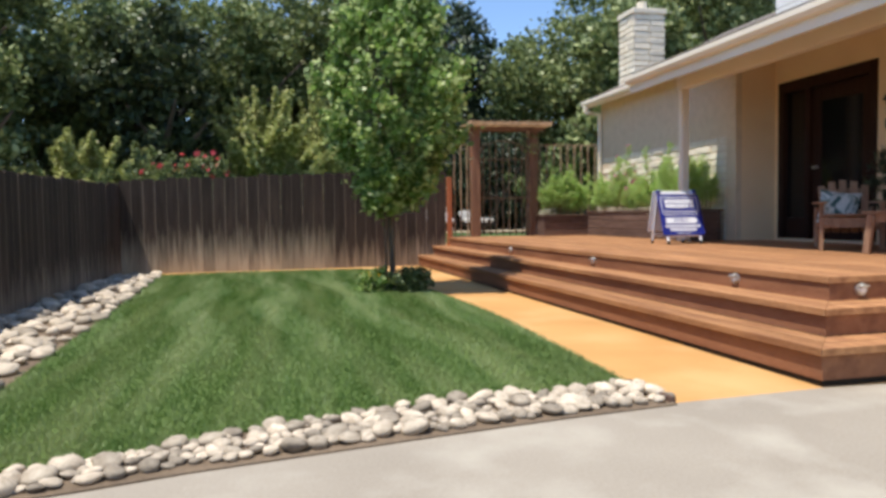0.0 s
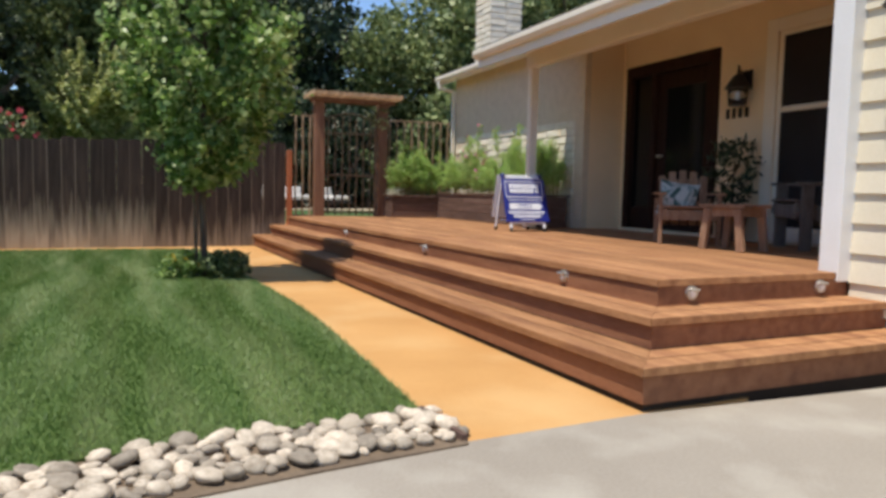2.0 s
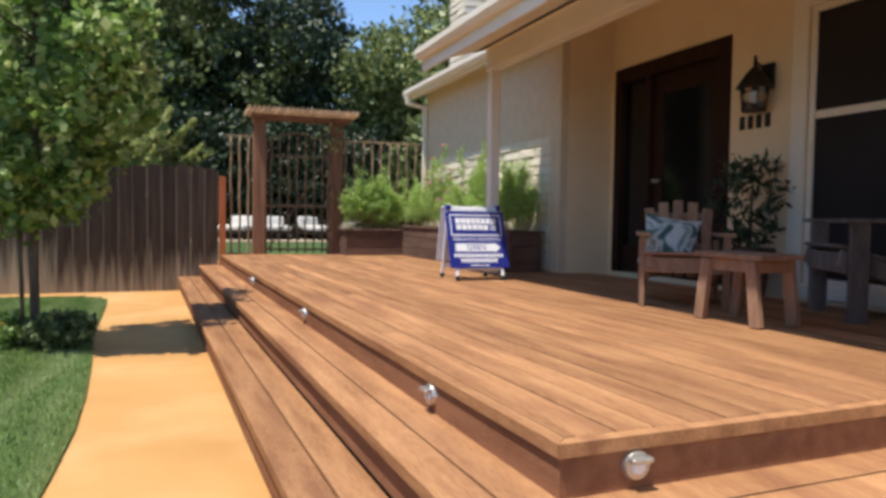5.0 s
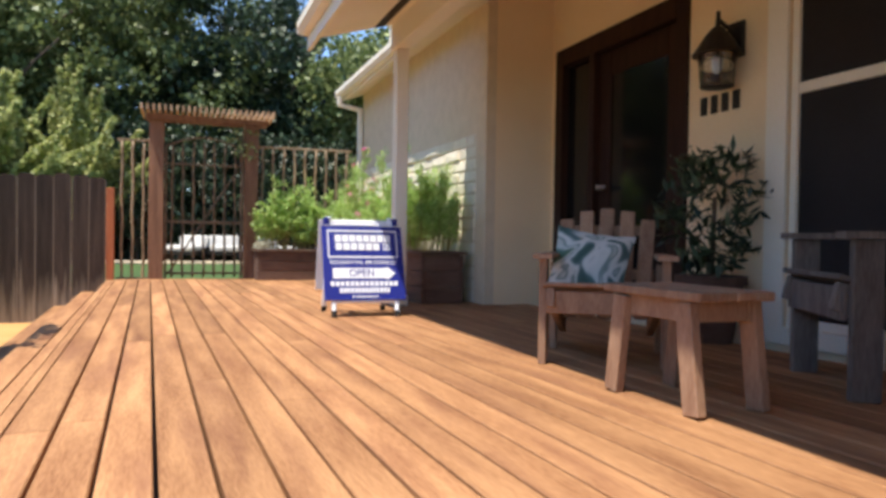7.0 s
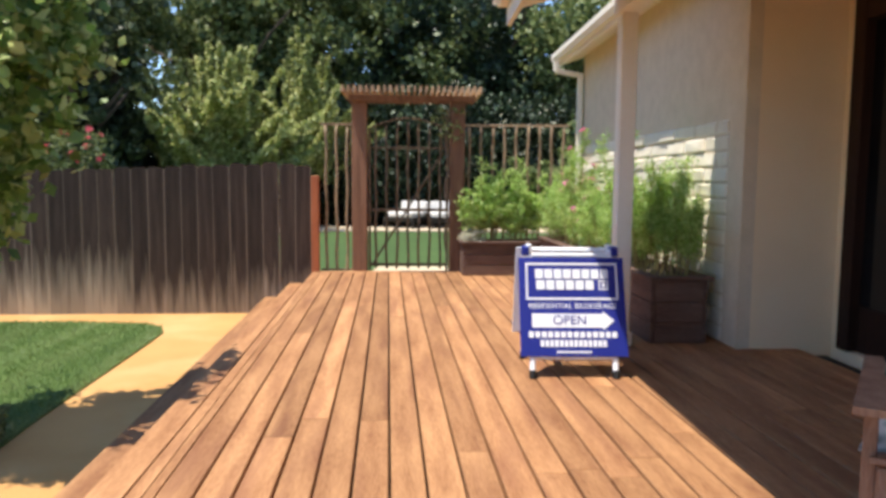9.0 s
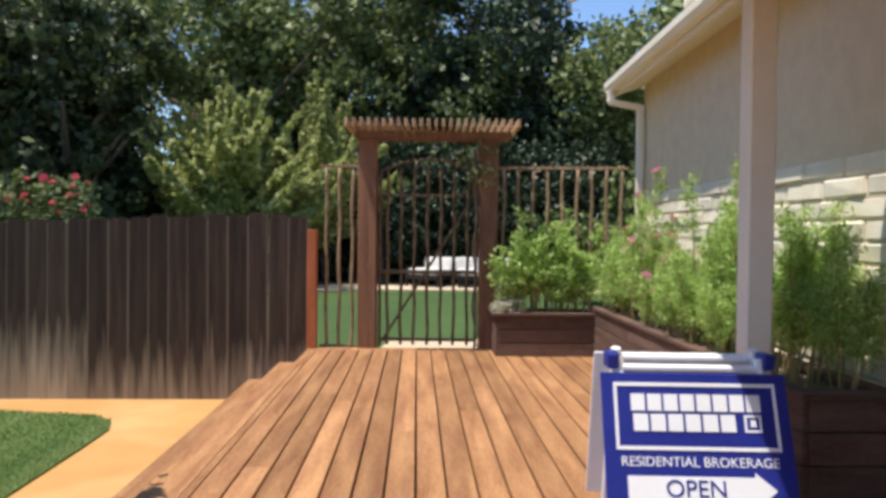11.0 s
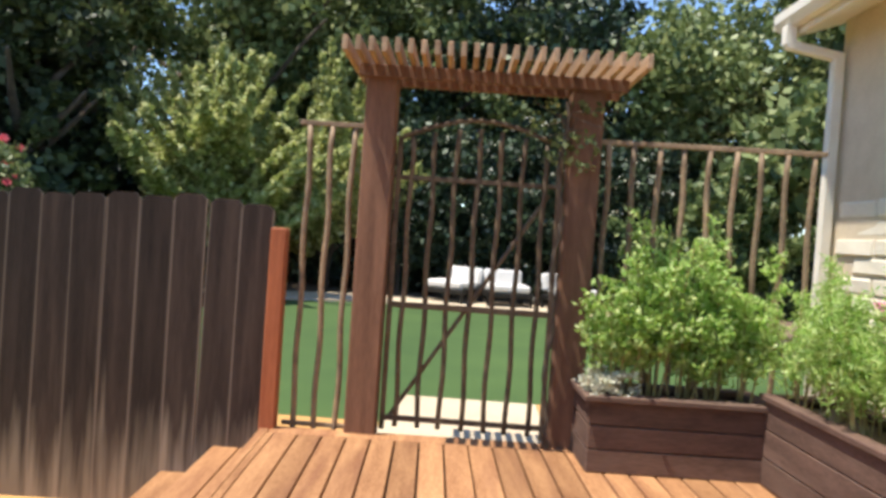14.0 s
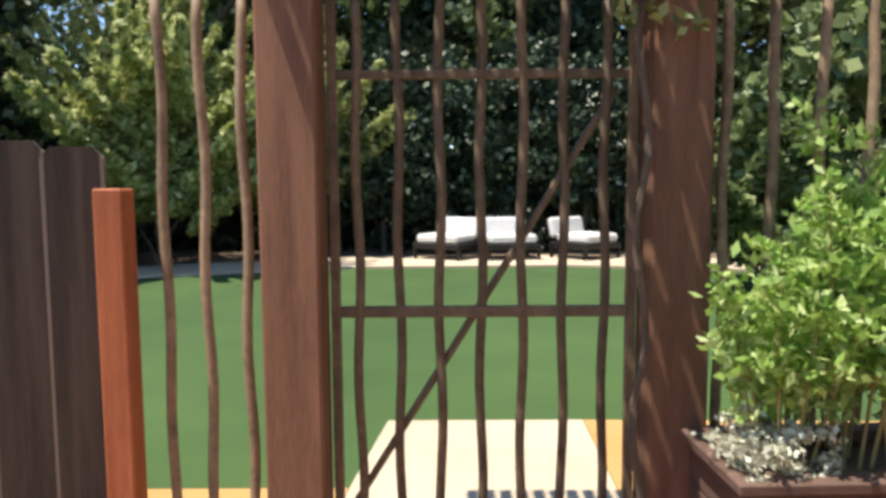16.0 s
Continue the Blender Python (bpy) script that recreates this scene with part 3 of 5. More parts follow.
# ---- fences ----
def fence_board_mesh(w, h, wood):
    bm = bmesh.new()
    c = 0.034
    pts = [(-w / 2, 0), (w / 2, 0), (w / 2, h - c), (w / 2 - c, h), (-w / 2 + c, h), (-w / 2, h - c)]
    f = [[bm.verts.new((x, y, z)) for x, z in pts] for y in (-0.009, 0.009)]
    bm.faces.new(f[0])
    bm.faces.new(f[1][::-1])
    for i in range(6):
        bm.faces.new([f[0][i], f[0][(i + 1) % 6], f[1][(i + 1) % 6], f[1][i]])
    bmesh.ops.recalc_face_normals(bm, faces=bm.faces)
    me = bpy.data.meshes.new("fence_board")
    bm.to_mesh(me)
    bm.free()
    me.materials.append(wood)
    return me


def board_fence(name, p0, p1, h0, h1, label, pitch=0.194, bend=None, sound=0.62):
    f = thing(name, label, "fence", kind="structure")
    a, b = Vector(p0), Vector(p1)
    d = b - a
    n = round(d.length / pitch)
    ang = math.atan2(d.y, d.x)
    for i in range(n):
        t = (i + 0.5) / n
        h = h0 + (h1 - h0) * t
        h = bend(t, h) if bend else h
        ob = new("fence_board", (worn if t < sound else boards)[i % 5])
        ob.parent = f
        ob.matrix_basis = Matrix.Translation((a.x + d.x * t, a.y + d.y * t, 0.02)) @ Matrix.Rotation(ang + rng.normal(0, 0.008), 4, "Z") @ Matrix.Rotation(rng.normal(0, 0.004), 4, "Y") @ Matrix.Diagonal((1, 1, (h + rng.normal(0, 0.012)) / 1.8, 1))
    for z in (0.35, 1.25):
        bm = box((0, 0.012, z), (d.length, 0.05, z + 0.085), Matrix.Translation((a.x, a.y, 0)) @ Matrix.Rotation(ang, 4, "Z"))
        part("fence_rail", bm, FENCEWOOD, f)
    return f


worn, boards = [[fence_board_mesh(0.1935 + 0.0012 * (k % 3), 1.8, wood) for k in range(5)] for wood in (FENCEWOOD, FENCEDARK)]
board_fence("back_fence", (-2.2, 13.78), (3.6, 13.98), 1.62, 1.85, "weathered dark grey-brown dog-eared board fence", bend=lambda t, h: 1.69 + 0.2 * t)
board_fence("side_fence", (-2.22, -4.0), (-2.2, 13.78), 1.25, 1.62, "shaded dark weathered board side fence")
tagged(solid("fence_post", box((3.615, 13.86, 0.0), (3.705, 13.95, 1.75), None, 0.006), REDWOOD), "reddish new redwood post ending the fence", "post")

# ---- planters ----
def planter(name, m, length, depth, height, label):
    e = thing(name, label, "planter", group="deck planters")
    e.matrix_basis = m
    rows = 3
    hh = height / rows
    for r in range(rows):
        z0, z1 = r * hh + 0.002, (r + 1) * hh - 0.004
        cuts = [0, length * 0.38, length * 0.71, length] if length > 1.5 else [0, length]
        for a, b in zip(cuts, cuts[1:]):
            plank("plank", (a + 0.002, 0, z0), (b - 0.002, 0.03, z1), PLANTERWOOD, e)
            plank("plank", (a + 0.002, depth - 0.03, z0), (b - 0.002, depth, z1), PLANTERWOOD, e)
        plank("end_plank", (0, 0.032, z0), (0.03, depth - 0.032, z1), PLANTERWOOD, e)
        plank("end_plank", (length - 0.03, 0.032, z0), (length, depth - 0.032, z1), PLANTERWOOD, e)
    for lo, hi in (((-0.03, -0.03), (length + 0.03, 0.06)), ((-0.03, depth - 0.06), (length + 0.03, depth + 0.02)), ((-0.03, 0.062), (0.06, depth - 0.062)), ((length - 0.06, 0.062), (length + 0.03, depth - 0.062))):
        plank("rim", (*lo, height), (*hi, height + 0.03), PLANTERWOOD, e)
    part("soil", box((0.03, 0.03, 0.01), (length - 0.03, depth - 0.03, height - 0.02)), SOIL, e)
    return e


P1 = Matrix.Translation((5.42, 13.50, DECK_Z)) @ Matrix.Rotation(TILT, 4, "Z")
planter("planter", P1, 0.97, 0.4, 0.375, "dark brown wooden planter box beside the gate")
# its length runs from the porch towards the gate
P2 = Matrix.Translation((6.86, 9.97, DECK_Z)) @ Matrix.Rotation(TILT + radians(90), 4, "Z")
planter("planter", P2, 3.6, 0.4, 0.435, "long dark brown wooden planter box along the wall")

# ---- gate, posts, arbour, iron panels ----
GATEY = 13.98
for x in (4.19, 5.37):
    tagged(solid("gate_post", box((x - 0.09, GATEY - 0.09, 0.0), (x + 0.09, GATEY + 0.09, 2.7), None, 0.008), GATEWOOD), "thick square brown-stained wooden gate post", "post", group="gate posts")
arb = thing("arbor", "slatted wooden arbor roof over the gate", "arbor", (4.82, GATEY, 2.61))
for y in (-0.115, 0.115):
    part("beam", box((-0.76, y - 0.02, 0.03), (0.76, y + 0.02, 0.1), None, 0.005), GATEWOOD, arb)
for i in range(24):
    plank("slat", (-0.815 + i * 0.0695, -0.42, 0.101), (-0.815 + i * 0.0695 + 0.029, 0.42, 0.178), SLATWOOD, arb, 0.003)
gate = thing("gate", "rusty wrought iron gate with twisted vertical bars", "gate", (4.78, 14.04, 0.6))


def wavy_bar(x, z0, z1, seed, r=0.0155):
    """A hand-forged bar, slightly bent along its length."""
    bm = bmesh.new()
    rows = []
    k = 18
    for i in range(k + 1):
        z = z0 + (z1 - z0) * i / k
        cx, cy = x + 0.006 * math.sin(z * 9 + seed * 2.1), 0.005 * math.sin(z * 8 + seed)
        rows.append([bm.verts.new((cx + r * math.cos(a), cy + r * math.sin(a), z)) for a in (math.pi * q / 3 for q in range(6))])
    for a, b in zip(rows, rows[1:]):
        for q in range(6):
            bm.faces.new([a[q], a[(q + 1) % 6], b[(q + 1) % 6], b[q]])
    bm.faces.new(rows[0][::-1])
    bm.faces.new(rows[-1])
    return bm


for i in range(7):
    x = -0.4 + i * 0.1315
    part("bar", wavy_bar(x, 0.02, 1.72 + 0.09 * math.sin(math.pi * (i + 0.5) / 7), i), GATEIRON_SHADED, gate, smooth=True)
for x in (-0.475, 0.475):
    part("stile", box((x - 0.015, -0.015, 0.0), (x + 0.015, 0.015, 1.74), None, 0.003), GATEIRON_SHADED, gate)
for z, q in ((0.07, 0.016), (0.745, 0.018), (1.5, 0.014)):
    part("cross_rail", box((-0.46, -0.012, z - q), (0.46, 0.012, z + q), None, 0.003), GATEIRON_SHADED, gate)
part("brace", tube((-0.44, 0.02, 0.07), (0.42, 0.02, 1.45), 0.013, None, 6), GATEIRON_SHADED, gate)
arch = bmesh.new()
rings = []
for i in range(15):
    t = i / 14
    slope = math.atan(0.12 * math.pi * math.cos(math.pi * t) / 0.92)
    c = Vector((-0.46 + 0.92 * t, 0, 1.74 + 0.12 * math.sin(math.pi * t)))
    across = Vector((-math.sin(slope), 0, math.cos(slope)))
    rings.append([arch.verts.new(c + (across * math.cos(k * 1.0472) + Vector((0, 1, 0)) * math.sin(k * 1.0472)) * 0.014) for k in range(6)])
for r0, r1 in zip(rings, rings[1:]):
    for k in range(6):
        arch.faces.new([r0[k], r0[(k + 1) % 6], r1[(k + 1) % 6], r1[k]])
arch.faces.new(rings[0])
arch.faces.new(rings[-1])
bmesh.ops.recalc_face_normals(arch, faces=arch.faces)
part("arch_rail", arch, GATEIRON_SHADED, gate)


def iron_panel(name, x0, w, n, label, rz=0.0):
    e = thing(name, label, "iron fence", (x0, 13.98, 0.5), rz)
    for i in range(n):
        part("bar", wavy_bar(w * (i + 0.5) / n, 0.0, 1.86, i + 3, 0.017), IRON, e, smooth=True)
    part("top_rail", box((0, -0.015, 1.86), (w, 0.015, 1.888), None, 0.003), IRON, e)
    part("bottom_rail", box((0, -0.012, 0.1), (w, 0.012, 0.124), None, 0.003), IRON, e)
    return e


iron_panel("iron_panel", 3.72, 0.38, 3, "rusty iron bar panel between fence and gate post")
iron_panel("iron_panel", 5.45, 1.28, 9, "rusty iron bar panel between gate post and house", -4)

# ---- back garden ----
sheet("back_ground", [(-40, 14.12), (40, 14.12), (40, 60), (-40, 60)], BACK_Z - 0.03, SOIL, "bare brown soil of the back garden", "ground", 0.4)
sheet("back_lawn", [(-3.0, 14.13), (9.5, 14.13), (10, 21.9), (6.5, 22.85), (3.0, 22.75), (0.4, 21.8), (-3.0, 19.6)], BACK_Z, BACKTURF, "smooth bright green back lawn", "lawn", 0.02)
sheet("back_paving", [(4.2, 14.13), (5.37, 14.13), (5.4, 15.6), (4.33, 15.6), (4.24, 14.75)], BACK_Z + 0.006, FLAG, "pale sunlit paving behind the gate", "paving", 0.02)
sheet("back_path", [(-2.5, 14.13), (4.196, 14.13), (4.234, 14.72), (-2.5, 14.68)], BACK_Z + 0.006, GRANITE, "tan granite path behind the fence", "path", 0.02)
sheet("side_path", [(5.375, 14.13), (7.2, 14.13), (7.2, 15.55), (5.405, 15.6)], BACK_Z + 0.006, GRANITE, "orange tan granite path beside the paving", "path", 0.02)
sheet("back_kerb", [(-3.1, 19.65), (0.4, 21.85), (3.0, 22.8), (6.5, 22.9), (10.1, 21.95), (10.1, 23.4), (6.5, 24.4), (3.0, 24.3), (0.2, 23.3), (-3.1, 21.1)], BACK_Z + 0.03, FLAG,
      "pale stone kerb strip along the back lawn", "kerb", 0.05)
back = board_fence("far_fence", (-14, 27.5), (18, 27.5), 2.2, 2.2, "dark shaded board fence at the back of garden")


def patio_chair(at, rz):
    e = thing("patio_chair", "low patio chair with pale cushions beyond the back lawn", "chair", at, rz, "patio chairs")
    part("seat_cushion", box((-0.4, -0.4, 0.3), (0.4, 0.3, 0.45), None, 0.04), CUSHION, e)
    part("back_cushion", box((-0.4, 0.22, 0.45), (0.4, 0.36, 0.8), Matrix.Rotation(-0.25, 4, "X"), 0.04), CUSHION, e)
    part("frame", box((-0.45, -0.42, 0.2), (0.45, 0.42, 0.3), None, 0.01), BLACK, e)
    for x in (-0.42, 0.42):
        for y in (-0.38, 0.38):
            part("leg", box((x - 0.025, y - 0.025, 0), (x + 0.025, y + 0.025, 0.2)), BLACK, e)
    return e


pc = patio_chair((5.7, 24.0, BACK_Z), 8)
for x, y, r in ((4.65, 24.1, -30), (7.0, 24.0, 38)):
    copy_thing(pc, pose(x, y, BACK_Z, 0, 0, r))

flower_shapes = {}


def bloom(parent, at, radius, material, rng, rings=1):
    """One flower: petals that meet at the middle."""
    key = (material.name, rings)
    if key not in flower_shapes:
        bm = bmesh.new()
        mid = bm.verts.new((0, 0, 0))
        for r in range(rings):
            for k in range(7):
                a = k * 6.2832 / 7 + 0.4 * r
                q, z = 1 - 0.28 * r, 0.12 + 0.3 * r
                vs = [bm.verts.new((q * f * math.cos(a + o), q * f * math.sin(a + o), z * f)) for f, o in ((0.7, -0.36), (1.0, 0.0), (0.7, 0.36))]
                bm.faces.new([mid, *vs])
        me = bpy.data.meshes.new("bloom")
        bm.to_mesh(me)
        bm.free()
        me.materials.append(material)
        flower_shapes[key] = me
    ob = new("bloom", flower_shapes[key])
    ob.parent = parent
    ob.matrix_basis = Matrix.LocRotScale(Vector(at), Euler((rng.normal(0.25, 0.5), rng.normal(-0.3, 0.5), rng.uniform(0, 6.28))), [radius * rng.uniform(0.75, 1.2)] * 3)
    return ob


# ---- trees and shrubs ----
def limb(bm, p, q, r0, r1, rng, n=4):
    """A bent, tapering limb from p to q."""
    p, q = Vector(p), Vector(q)
    prev = p
    for i in range(1, n + 1):
        t = i / n
        cur = p.lerp(q, t) + Vector(rng.normal(0, 0.05 * (q - p).length / n, 3)) * (0 if i == n else 1)
        add_tube(bm, prev, cur, r0 + (r1 - r0) * (i - 1) / n, r0 + (r1 - r0) * t, 7)
        prev = cur


def big_tree(x, y, h, r, material, seed, label, base=BACK_Z, leaf=0.17, n=170, per=62, low=0.18):
    g = np.random.default_rng(seed)
    e = thing("tree", label, "tree", (x, y, base - 0.05))
    bm = bmesh.new()
    limb(bm, (0, 0, 0), (g.normal(0, 0.3), g.normal(0, 0.3), h * 0.62), 0.05 + 0.028 * h, 0.07, g, 5)
    for k in range(7):
        a = k * 2.4 + g.uniform(0, 1)
        z = h * g.uniform(0.2, 0.5)
        limb(bm, (0, 0, z), (math.cos(a) * r * 0.75, math.sin(a) * r * 0.75, z + h * g.uniform(0.15, 0.35)), 0.09, 0.03, g, 4)
    part("trunk", bm, BARK, e)
    pts = []
    for k in range(6):
        a = g.uniform(0, 6.28)
        rr = r * g.uniform(0.2, 0.6)
        c = (math.cos(a) * rr, math.sin(a) * rr, h * g.uniform(low + 0.2, 0.8))
        pts.append(clumps(g, c, (r * g.uniform(0.45, 0.7), r * g.uniform(0.45, 0.7), h * g.uniform(0.16, 0.26)), n // 6, per, r * 0.085))
    leaves("crown", np.concatenate(pts), leaf, material, e, g, 1.5, level=0.4)
    return e


T1 = "tall dark green oak with a dense uneven crown"
T2 = "tall dark shaded tree behind the fence"
# LEAF_SHADE on the tree at (7.2, 29) colours in the gloom behind the gate.
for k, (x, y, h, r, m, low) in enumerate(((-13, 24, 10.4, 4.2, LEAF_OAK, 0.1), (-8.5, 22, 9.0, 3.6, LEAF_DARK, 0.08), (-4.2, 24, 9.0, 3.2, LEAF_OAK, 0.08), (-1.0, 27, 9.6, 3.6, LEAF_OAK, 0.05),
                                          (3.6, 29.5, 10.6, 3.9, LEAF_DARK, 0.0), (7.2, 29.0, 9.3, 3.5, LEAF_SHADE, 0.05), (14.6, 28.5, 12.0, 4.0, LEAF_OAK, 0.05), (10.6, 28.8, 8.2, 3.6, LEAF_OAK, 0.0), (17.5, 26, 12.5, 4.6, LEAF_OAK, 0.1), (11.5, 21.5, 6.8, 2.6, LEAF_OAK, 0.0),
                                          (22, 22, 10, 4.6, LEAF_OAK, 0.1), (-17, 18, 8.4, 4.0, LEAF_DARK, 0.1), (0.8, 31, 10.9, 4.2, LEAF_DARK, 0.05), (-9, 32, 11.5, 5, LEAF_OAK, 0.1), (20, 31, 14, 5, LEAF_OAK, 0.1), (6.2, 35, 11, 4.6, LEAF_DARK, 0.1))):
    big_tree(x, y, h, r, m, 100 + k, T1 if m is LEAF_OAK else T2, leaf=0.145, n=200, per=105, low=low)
# Last tree: out of view, added to keep western sky light off the porch.
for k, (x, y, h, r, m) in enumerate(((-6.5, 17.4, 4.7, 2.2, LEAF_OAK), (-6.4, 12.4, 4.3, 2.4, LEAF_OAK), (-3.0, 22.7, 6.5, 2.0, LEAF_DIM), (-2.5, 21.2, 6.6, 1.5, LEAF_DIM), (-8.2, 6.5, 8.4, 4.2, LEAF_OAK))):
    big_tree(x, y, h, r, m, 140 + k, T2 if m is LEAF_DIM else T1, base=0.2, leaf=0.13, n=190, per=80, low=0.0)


def feather_shrub(x, y, h, r, seed, label, material=LEAF_SHRUB, boughs=44, leaf=0.09):
    """A shrub of long straight boughs, each a flat feathery spray with a bare, pointed tip."""
    g = np.random.default_rng(seed)
    e = thing("shrub", label, "shrub", (x, y, 0.35))
    bm = bmesh.new()
    pts = []
    for k in range(boughs):
        a = k * 2.4 + g.uniform(-0.4, 0.4)
        lean = g.uniform(0.12, 1.0)
        root = np.array([0, 0, h * g.uniform(0.02, 0.45)])
        tip = np.array([math.cos(a) * r * lean * 1.1, math.sin(a) * r * lean * 1.1, root[2] + (h - root[2]) * (1.0 - 0.58 * lean ** 1.3) * g.uniform(0.66, 1.08)])
        way = tip - root
        size = np.linalg.norm(way)
        way /= size
        side = np.cross(way, [0, 0, 1.0])
        side /= np.linalg.norm(side) + 1e-9
        if k < 30:
            add_tube(bm, tuple(root), tuple(tip), 0.024, 0.004, 5)
        n = int(size / 0.085)
        for j in range(n):
            f = 0.22 + 0.78 * j / n
            span = 0.42 * max(0.0, (0.8 - f) / 0.58) ** 0.7 + 0.045
            for s2 in (-1, 1):
                m = int(8 + 26 * span)
                t = g.uniform(0, 1, (m, 1))
                end = side * s2 * span + way * span * 0.75 + np.array([0, 0, g.uniform(-0.12, 0.06)])
                pts.append(root + way * size * f + end * t + g.normal(0, 0.022, (m, 3)) - np.array([0, 0, 0.1]) * t * t)
    part("stem", bm, BARK, e)
    leaves("foliage", np.concatenate(pts), leaf, material, e, g, 1.7, flat=0.2, level=0.6)
    return e


feather_shrub(0.1, 23.0, 5.0, 2.5, 7, "light green shrub with long arching feathery sprays", boughs=62)
feather_shrub(1.9, 25.4, 5.4, 2.0, 8, "light green shrub with long arching feathery sprays")
feather_shrub(-4.2, 20.0, 3.2, 1.8, 9, "low light green feathery shrub behind the fence", boughs=36)
feather_shrub(-2.6, 18.6, 2.6, 1.2, 10, "mid green feathery shrub behind the fence", LEAF_OAK, 34)
feather_shrub(8.6, 20.5, 3.2, 1.6, 11, "mid green shrub beyond the iron panel", LEAF_OAK, 34)
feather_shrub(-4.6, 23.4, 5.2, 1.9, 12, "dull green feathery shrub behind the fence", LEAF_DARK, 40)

# The hedge's leaf colour holds the deep shade low under the trees.
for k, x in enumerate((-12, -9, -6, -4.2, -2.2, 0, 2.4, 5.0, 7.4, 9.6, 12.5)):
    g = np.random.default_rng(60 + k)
    e = thing("hedge_bush", "rounded bush along the back fence with shade-dark leaves", "bush", (x, 26.6 + 0.3 * (k % 2), BACK_Z - 0.04))
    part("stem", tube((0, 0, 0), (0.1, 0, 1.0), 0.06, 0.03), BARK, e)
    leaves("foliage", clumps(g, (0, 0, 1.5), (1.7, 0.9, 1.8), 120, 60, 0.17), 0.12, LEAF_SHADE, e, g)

# rose bushes over the fence
def rose_bush(x, y, h, seed, petal, label):
    g = np.random.default_rng(seed)
    e = thing("rose_bush", label, "bush", (x, y, 0.35))
    bm = bmesh.new()
    for k in range(9):
        a = g.uniform(0, 6.28)
        add_tube(bm, (0, 0, 0), (math.cos(a) * 0.5, math.sin(a) * 0.4, h * g.uniform(0.6, 0.95)), 0.02, 0.006, 5)
    part("stem", bm, BARK, e)
    leaves("foliage", clumps(g, (0, 0, h * 0.7), (0.75, 0.6, h * 0.3), 60, 40, 0.1), 0.06, LEAF_DARK, e, g)
    u = g.normal(size=(16, 3))
    u /= np.linalg.norm(u, axis=1)[:, None]
    c = np.array([0, 0, h * 0.72]) + np.abs(u) * np.array([1, 1, 1]) * np.sign(g.normal(size=(16, 3)) + [0, -0.8, 0.9]) * np.array([0.75, 0.6, h * 0.3])
    for q in c:
        bloom(e, q, 0.085, petal, g, 3)
    return e


rose_bush(-1.35, 18.6, 2.25, 21, PETAL_RED, "rose bush with red blooms behind the fence")
rose_bush(-2.3, 18.2, 1.9, 22, PETAL_RED, "rose bush with red blooms behind the fence")

# young tree in the lawn
g = np.random.default_rng(31)
yt = thing("young_tree", "young ornamental pear tree with a full egg-shaped crown", "tree", (1.9, 9.6, 0.06))
bm = bmesh.new()
limb(bm, (0, 0, 0), (0.03, 0.02, 2.6), 0.042, 0.022, g, 6)
limb(bm, (0.02, 0.01, 2.2), (0.6, 0.3, 2.9), 0.014, 0.004, g, 4)
limb(bm, (0.02, 0.01, 2.6), (0.06, 0.0, 3.9), 0.022, 0.006, g, 4)
for k in range(16):
    a, z = k * 2.4, 1.0 + 0.13 * k
    rr = 0.85 * math.sin(math.pi * min(1, (z - 0.6) / 3.3)) + 0.1
    limb(bm, (0.02, 0, z), (math.cos(a) * rr, math.sin(a) * rr, z + 0.5), 0.014, 0.004, g, 3)
part("trunk", bm, BARK, yt)
pts = []
for k in range(160):
    z = 1.15 + 2.85 * g.uniform(0, 1) ** 1.15
    q = (z - 1.0) / 3.1
    rr = 0.86 * (math.sin(math.pi * q ** 0.92) ** 0.75) * g.uniform(0.25, 1.0) ** 0.55 * (1 + 0.13 * math.sin(z * 7 + k))
    a = g.uniform(0, 6.28)
    pts.append(np.array([math.cos(a) * rr + 0.02, math.sin(a) * rr - 0.1, z]) + g.normal(0, 0.08, (86, 3)) * np.array([0.9, 0.9, 1.15]))
for k in range(20):
    c = np.array([0.47, 0.24, 2.85]) + g.normal(0, 1, 3) * np.array([0.22, 0.2, 0.3])
    pts.append(c + g.normal(0, 0.08, (86, 3)))
leaves("crown", np.concatenate(pts), 0.07, LEAF_TREE, yt, g, 1.35, level=0.75)
st = thing("tree_stake", "thin wooden stake beside the young tree", "stake", (1.82, 9.55, 0.06))
part("pole", tube((0, 0, 0), (-0.03, 0, 1.5), 0.018, 0.016), BARK, st)
b1 = thing("low_bush", "low rounded dark green bush at the tree", "bush", (2.13, 9.42, 0.06))
leaves("foliage", clumps(g, (0, 0, 0.15), (0.27, 0.24, 0.16), 60, 40, 0.035), 0.035, LEAF_DARK, b1, g)
part("stem", tube((0, 0, 0), (0, 0, 0.18), 0.02, 0.01), BARK, b1)
b2 = thing("flower_bush", "small leafy plant with yellow blooms by the tree", "flowers", (1.64, 9.52, 0.06))
leaves("foliage", clumps(g, (0, 0, 0.14), (0.2, 0.2, 0.15), 40, 36, 0.035), 0.04, LEAF_TREE, b2, g)
for q in clumps(g, (0, 0, 0.22), (0.19, 0.19, 0.1), 12, 1, 0.015):
    bloom(b2, q, 0.028, PETAL_YELLOW, g, 2)
part("stem", tube((0, 0, 0), (0, 0, 0.15), 0.015, 0.008), BARK, b2)


vn = thing("climbing_vine", "twiggy climbing vine round the top of gate post", "vine", (5.36, GATEY - 0.1, DECK_Z))
g = np.random.default_rng(88)
bm = bmesh.new()
prev = Vector((-0.12, 0.0, 0.0))
